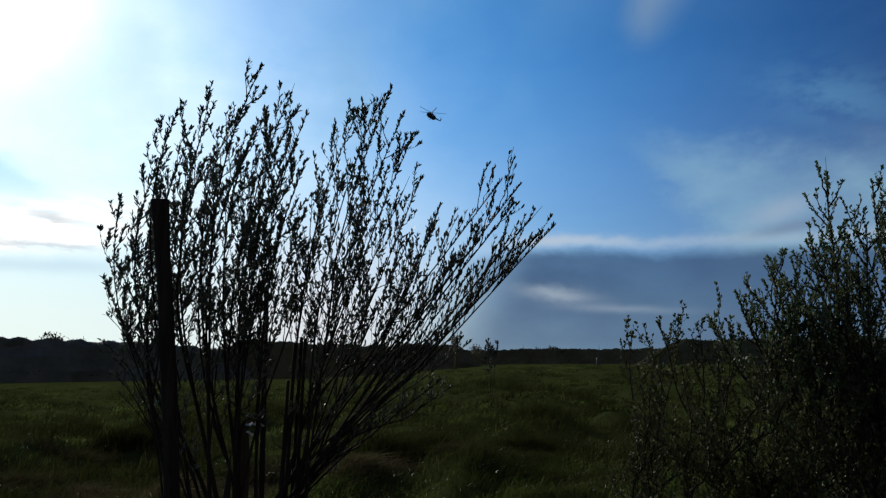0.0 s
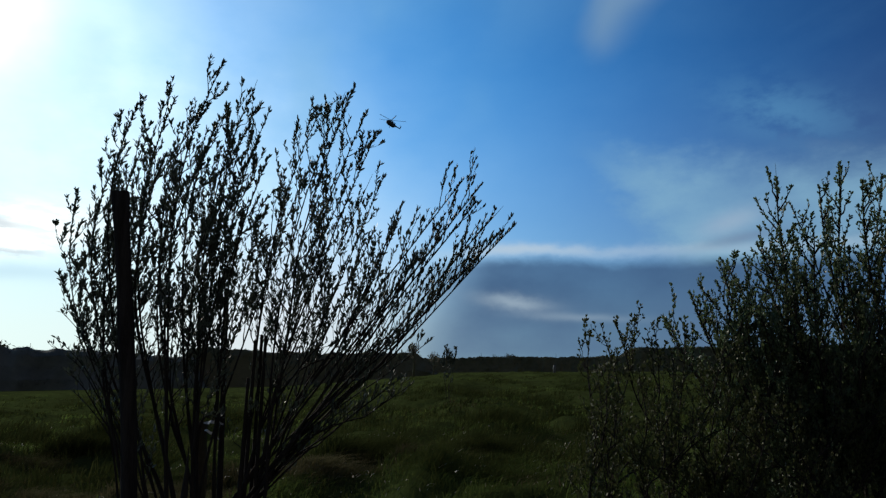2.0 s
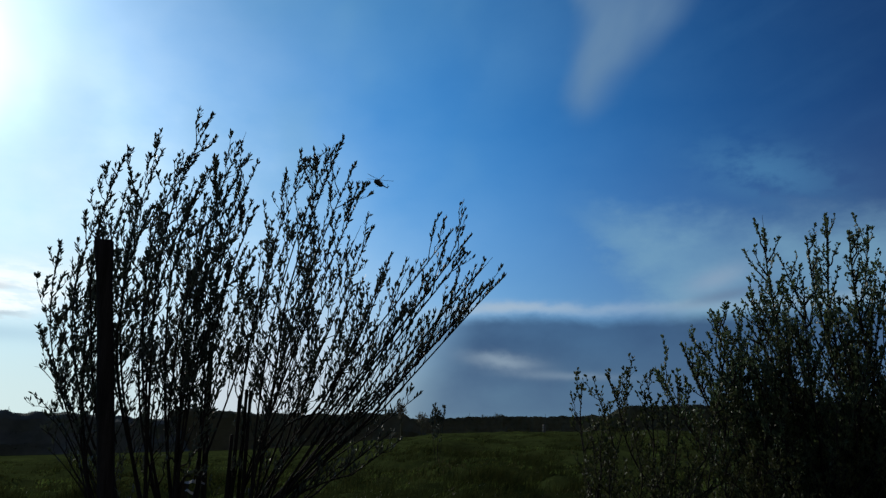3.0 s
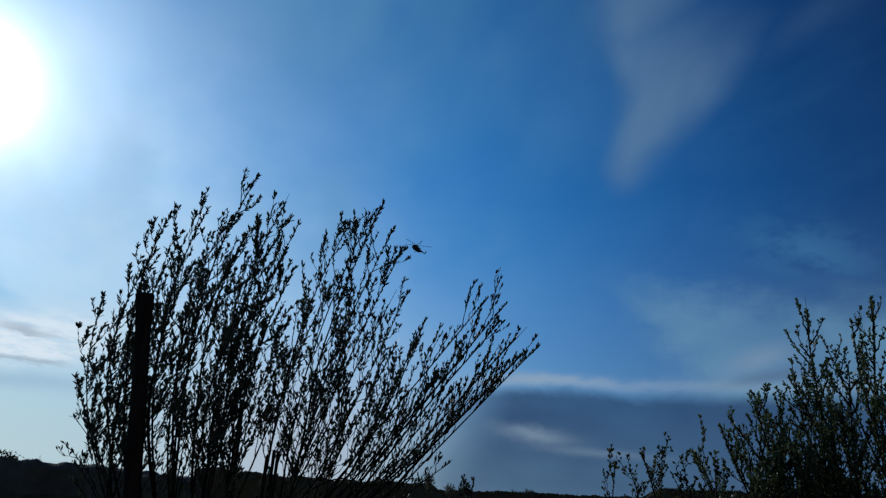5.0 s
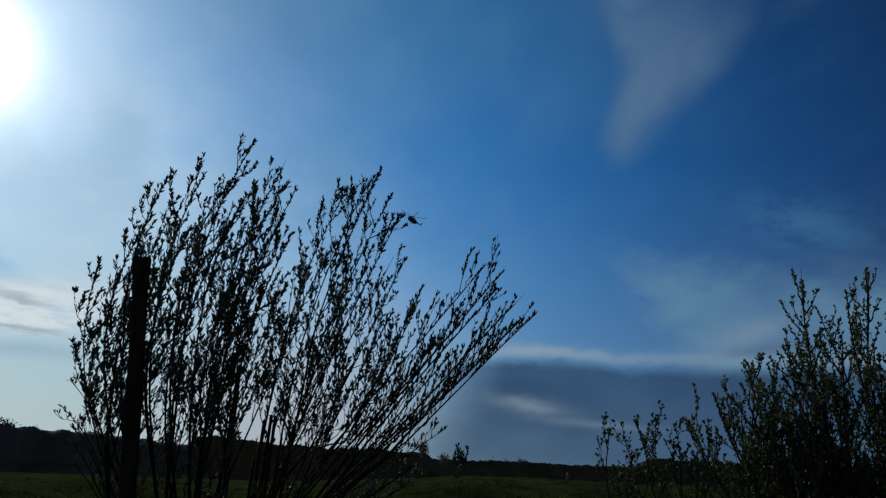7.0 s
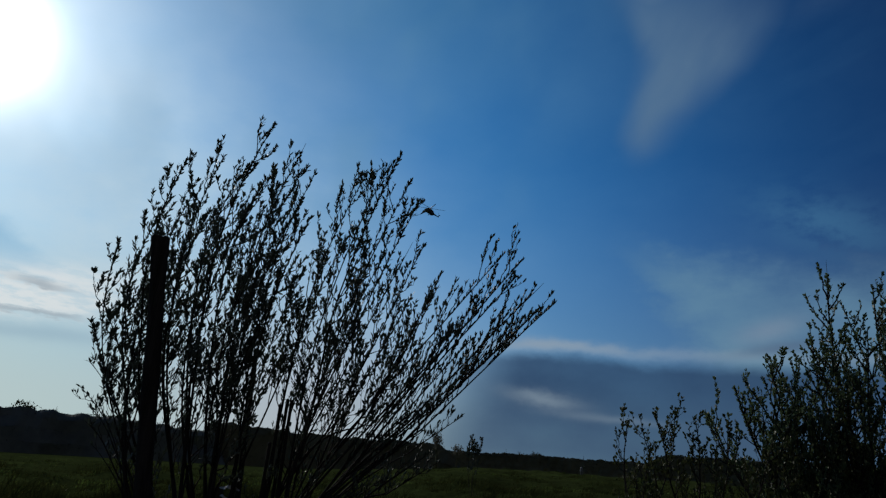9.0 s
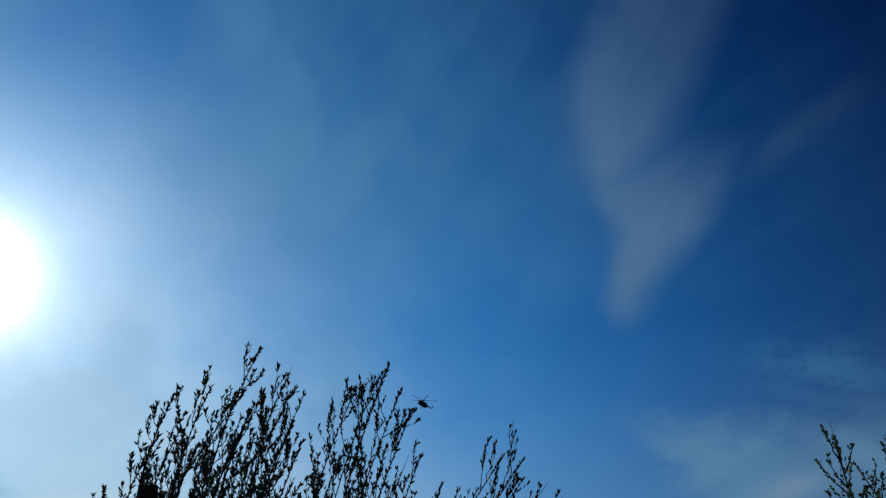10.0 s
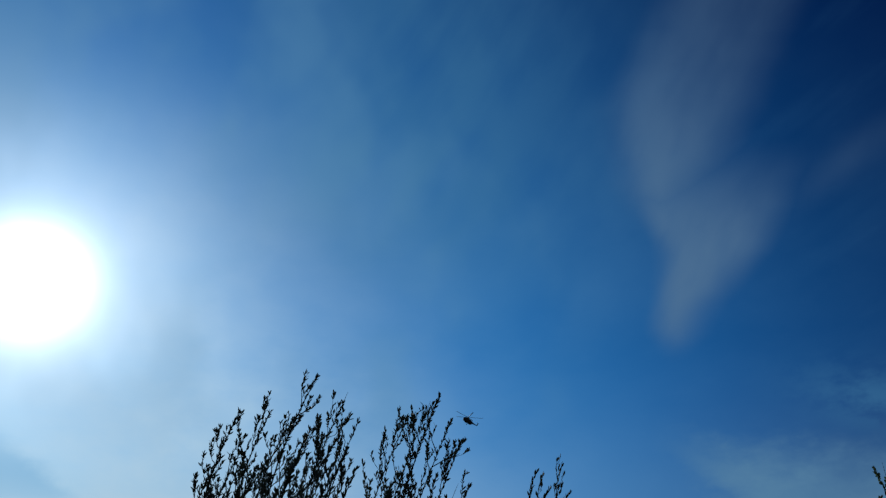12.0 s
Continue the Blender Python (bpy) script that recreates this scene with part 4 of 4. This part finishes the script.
TALL = [(2.44, 6.2, 2.12), (2.84, 6.5, 2.43), (3.17, 6.8, 2.47), (3.10, 6.3, 2.59), (3.37, 6.5, 3.16), (3.70, 6.9, 3.02), (3.70, 6.4, 3.08), (4.04, 6.6, 3.31),
        (3.97, 6.2, 3.08), (4.49, 6.7, 3.26), (4.58, 6.4, 3.03), (5.01, 6.6, 2.92), (2.57, 6.1, 1.88), (2.37, 6.6, 1.90), (2.94, 6.0, 1.98), (3.33, 6.0, 2.33),
        (3.70, 6.0, 2.47), (3.15, 5.9, 1.87), (3.57, 5.9, 1.69), (3.11, 7.0, 2.20), (3.61, 7.0, 2.58), (4.27, 6.0, 2.21), (4.07, 5.9, 1.55), (2.77, 5.8, 1.35),
        (4.67, 6.2, 1.95), (2.67, 6.0, 1.85), (2.97, 5.8, 1.70), (3.27, 5.8, 1.98), (3.77, 5.8, 1.98), (3.37, 5.7, 1.25), (2.97, 6.1, 2.26), (3.97, 5.7, 1.15),
        (3.52, 6.2, 2.66), (4.17, 6.1, 2.61), (2.52, 6.3, 1.98), (2.67, 6.2, 2.21), (2.27, 6.3, 1.90)]
TALL += [(2.70, 6.2, 2.36), (3.02, 6.2, 2.52), (2.55, 6.3, 2.2), (2.6, 6.0, 1.7), (2.9, 6.2, 1.9), (3.1, 6.1, 2.0), (3.4, 6.3, 2.3), (3.7, 6.2, 2.4), (3.2, 6.5, 2.2), (2.8, 6.4, 1.8), (3.9, 6.4, 2.6), (3.5, 6.5, 2.5), (4.3, 6.4, 2.7), (4.5, 6.3, 2.4)]
LOW = [(1.50, 6.0, 1.86), (1.65, 6.2, 1.92), (1.74, 6.1, 1.93), (1.97, 6.3, 2.01), (1.99, 5.9, 1.90), (1.49, 5.8, 1.57), (1.49, 6.0, 1.30),
       (1.60, 5.7, 1.65), (1.80, 5.7, 1.57), (2.10, 5.8, 1.70), (1.64, 5.6, 1.37), (2.19, 5.7, 1.57), (1.52, 5.8, 1.06), (1.9, 5.5, 1.2), (2.3, 5.5, 1.3), (2.5, 5.7, 1.75), (2.6, 5.6, 1.5), (2.7, 5.5, 1.2), (2.35, 6.1, 1.9)]
sallow = dict(blade=(ROUND_V, ROUND_F), mat=sallow_leaf, mat_single=sallow_single, wind=0.05, comb=0.25, angle=(25, 60), bend=0.10, trim=0.985)
shrub("sallow_shrub", (3.85, 6.5, 0), TALL, "broad dense sallow shrub with small rounded green leaves", "shrub", leaf_len=0.036, leaf_wide=0.019,
      twigs=32, twig_len=0.55, first=0.15, spread=0.3, rise=0.4, reach=0.5, radius=0.018, gap=0.012, tails=0.1, thin_low=1.0, seed=21, **{**sallow, "trim": 1.02})
shrub("sallow_shrub", (2.05, 6.0, 0), LOW, "lower sallow shrub with rusty brown-green leaves", "shrub", leaf_len=0.032, leaf_wide=0.018,
      twigs=36, twig_len=0.42, first=0.12, spread=0.22, rise=0.45, reach=0.45, gap=0.015, tails=0.1, thin_low=1.0, seed=22, **{**sallow, "mat": rusty_leaf})


MIDDLE = [(2.3, 6.0, 1.45), (2.5, 5.9, 1.70), (2.7, 6.0, 1.85), (2.9, 6.1, 2.00), (3.1, 6.0, 1.80), (3.3, 6.1, 2.15), (3.5, 6.0, 1.75), (3.8, 6.2, 2.10), (2.1, 5.8, 1.15), (2.6, 5.7, 1.2), (3.0, 5.6, 1.4), (3.4, 5.6, 1.2),
          (2.4, 5.7, 0.8), (2.8, 5.6, 0.85), (3.2, 5.5, 0.8), (3.7, 5.6, 1.2), (1.9, 5.8, 0.8), (1.7, 5.9, 0.9), (4.1, 6.2, 2.2), (4.3, 6.1, 1.8), (4.5, 6.2, 2.1), (4.0, 5.8, 1.5), (4.7, 6.3, 1.7), (4.2, 5.8, 1.0)]
shrub("sallow_shrub", (2.9, 6.1, 0), MIDDLE, "low thick sallow growth filling in between the taller shrubs", "shrub", leaf_len=0.034, leaf_wide=0.018,
      twigs=38, twig_len=0.50, first=0.10, spread=0.5, rise=0.45, reach=0.5, gap=0.014, tails=0.1, thin_low=1.0, seed=23, **{**sallow, "mat": rusty_leaf})


# one pale dry stalk leaning out of the grass
def dry_stalk(x, y, lean, tall):
    s = Shape()
    s.tube([(0, 0, -0.03), (lean * 0.5, 0.02, tall * 0.55), (lean, 0.03, tall)], [0.007, 0.006, 0.004], 5)
    return tagged(part("dry_stalk", s, straw_mat, at=pose(x, y, ground_z(x, y))), "single pale dry stalk leaning out of the grass", "plant")


dry_stalk(2.28, 11.2, 0.22, 0.34)


# ---- helicopter ----
def helicopter(at):
    t = thing("helicopter", at, "dark helicopter flying in the open sky", "helicopter")

    def lathe(name, rows, mat, parent, label=""):
        s = Shape()
        sides = 16
        for y, z, rx, rz in rows:
            for k in range(sides):
                a = 2 * math.pi * k / sides
                s.v.append(Vector((math.cos(a) * rx, y, z + math.sin(a) * rz)))
        for i in range(len(rows) - 1):
            for k in range(sides):
                a, b = i * sides + k, i * sides + (k + 1) % sides
                s.f.append((a, a + sides, b + sides, b))
        s.f += [tuple(range(sides)), tuple(reversed(range((len(rows) - 1) * sides, len(rows) * sides)))]
        return part(name, s, mat, parent, label)

    body = lathe("fuselage", [(-5.6, 0, 0.15, 0.15), (-5.3, 0, 0.9, 1.0), (-4.6, 0.02, 1.35, 1.5), (-3.2, 0.1, 1.5, 1.75), (3.0, 0.1, 1.5, 1.75),
                              (5.2, 0.35, 0.95, 0.95), (6.4, 0.65, 0.5, 0.55)], hull_mat, t)
    lathe("cockpit_window", [(-5.42, 0.45, 0.62, 0.28), (-5.1, 0.5, 0.92, 0.42), (-4.3, 0.6, 1.12, 0.5)], glass_mat, body)
    lathe("engine_cowling", [(-3.2, 1.5, 0.3, 0.25), (-2.9, 1.55, 0.75, 0.5), (0.6, 1.6, 0.8, 0.6), (2.8, 1.35, 0.3, 0.3)], hull_mat, t)
    boom = lathe("tail_boom", [(5.8, 0.6, 0.55, 0.6), (9.0, 0.75, 0.38, 0.42), (12.2, 0.9, 0.22, 0.26)], hull_mat, t)
    s = Shape()
    s.add([(-0.1, 11.6, 0.8), (-0.1, 12.6, 0.8), (-0.1, 13.9, 3.0), (-0.1, 13.2, 3.0), (0.1, 11.6, 0.8), (0.1, 12.6, 0.8), (0.1, 13.9, 3.0), (0.1, 13.2, 3.0)],
          [(0, 1, 2, 3), (7, 6, 5, 4), (0, 4, 5, 1), (1, 5, 6, 2), (2, 6, 7, 3), (3, 7, 4, 0)])
    part("tail_fin", s, hull_mat, t, smooth=False)
    for k in range(3):
        s = Shape()
        a = k * 2 * math.pi / 3 + 0.4
        s.tube([(-0.3, 13.5, 2.7), (-0.3, 13.5 + math.cos(a) * 1.9, 2.7 + math.sin(a) * 1.9)], [0.12, 0.09], 6)
        part("tail_rotor_blade", s, blade_mat, t)
    s = Shape()
    s.tube([(0, -0.6, 2.0), (0, -0.6, 2.75), (0, -0.6, 2.95)], [0.28, 0.4, 0.15], 10)
    part("rotor_hub", s, blade_mat, t)
    for k in range(5):
        a = 0.55 + k * 2 * math.pi / 5
        c, q = math.cos(a), math.sin(a)
        s = Shape()
        for r, droop in ((0.4, 0.0), (4.0, 0.20), (7.5, 0.50), (10.6, 0.90)):
            w = 0.26
            for sw, sz in ((-w, -0.05), (w, -0.05), (w, 0.05), (-w, 0.05)):
                s.v.append(Vector((c * r - q * sw, -0.6 + q * r + c * sw, 2.8 + droop + sz)))
        for i in range(3):
            for j in range(4):
                s.f.append((i * 4 + j, i * 4 + (j + 1) % 4, i * 4 + 4 + (j + 1) % 4, i * 4 + 4 + j))
        s.f += [(3, 2, 1, 0), (12, 13, 14, 15)]
        part("rotor_blade", s, blade_mat, t)
    for x, y in ((-1.6, 1.2), (1.6, 1.2), (0.0, -3.4)):
        leg = Shape()
        leg.tube([(x * 0.5, y, -0.9), (x, y, -1.75)], [0.09, 0.07], 6)
        g = part("landing_leg", leg, hull_mat, t)
        w = Shape()
        w.tube([(x - 0.14, y, -1.8), (x - 0.1, y, -1.8), (x + 0.1, y, -1.8), (x + 0.14, y, -1.8)], [0.3, 0.42, 0.42, 0.3], 12)
        part("wheel", w, blade_mat, g)
    return t


hx, hy = bearing(-0.85, 520)
helicopter(pose(hx, hy, 1.6 + 520 * math.tan(radians(17.9)), -4, 9, -30))
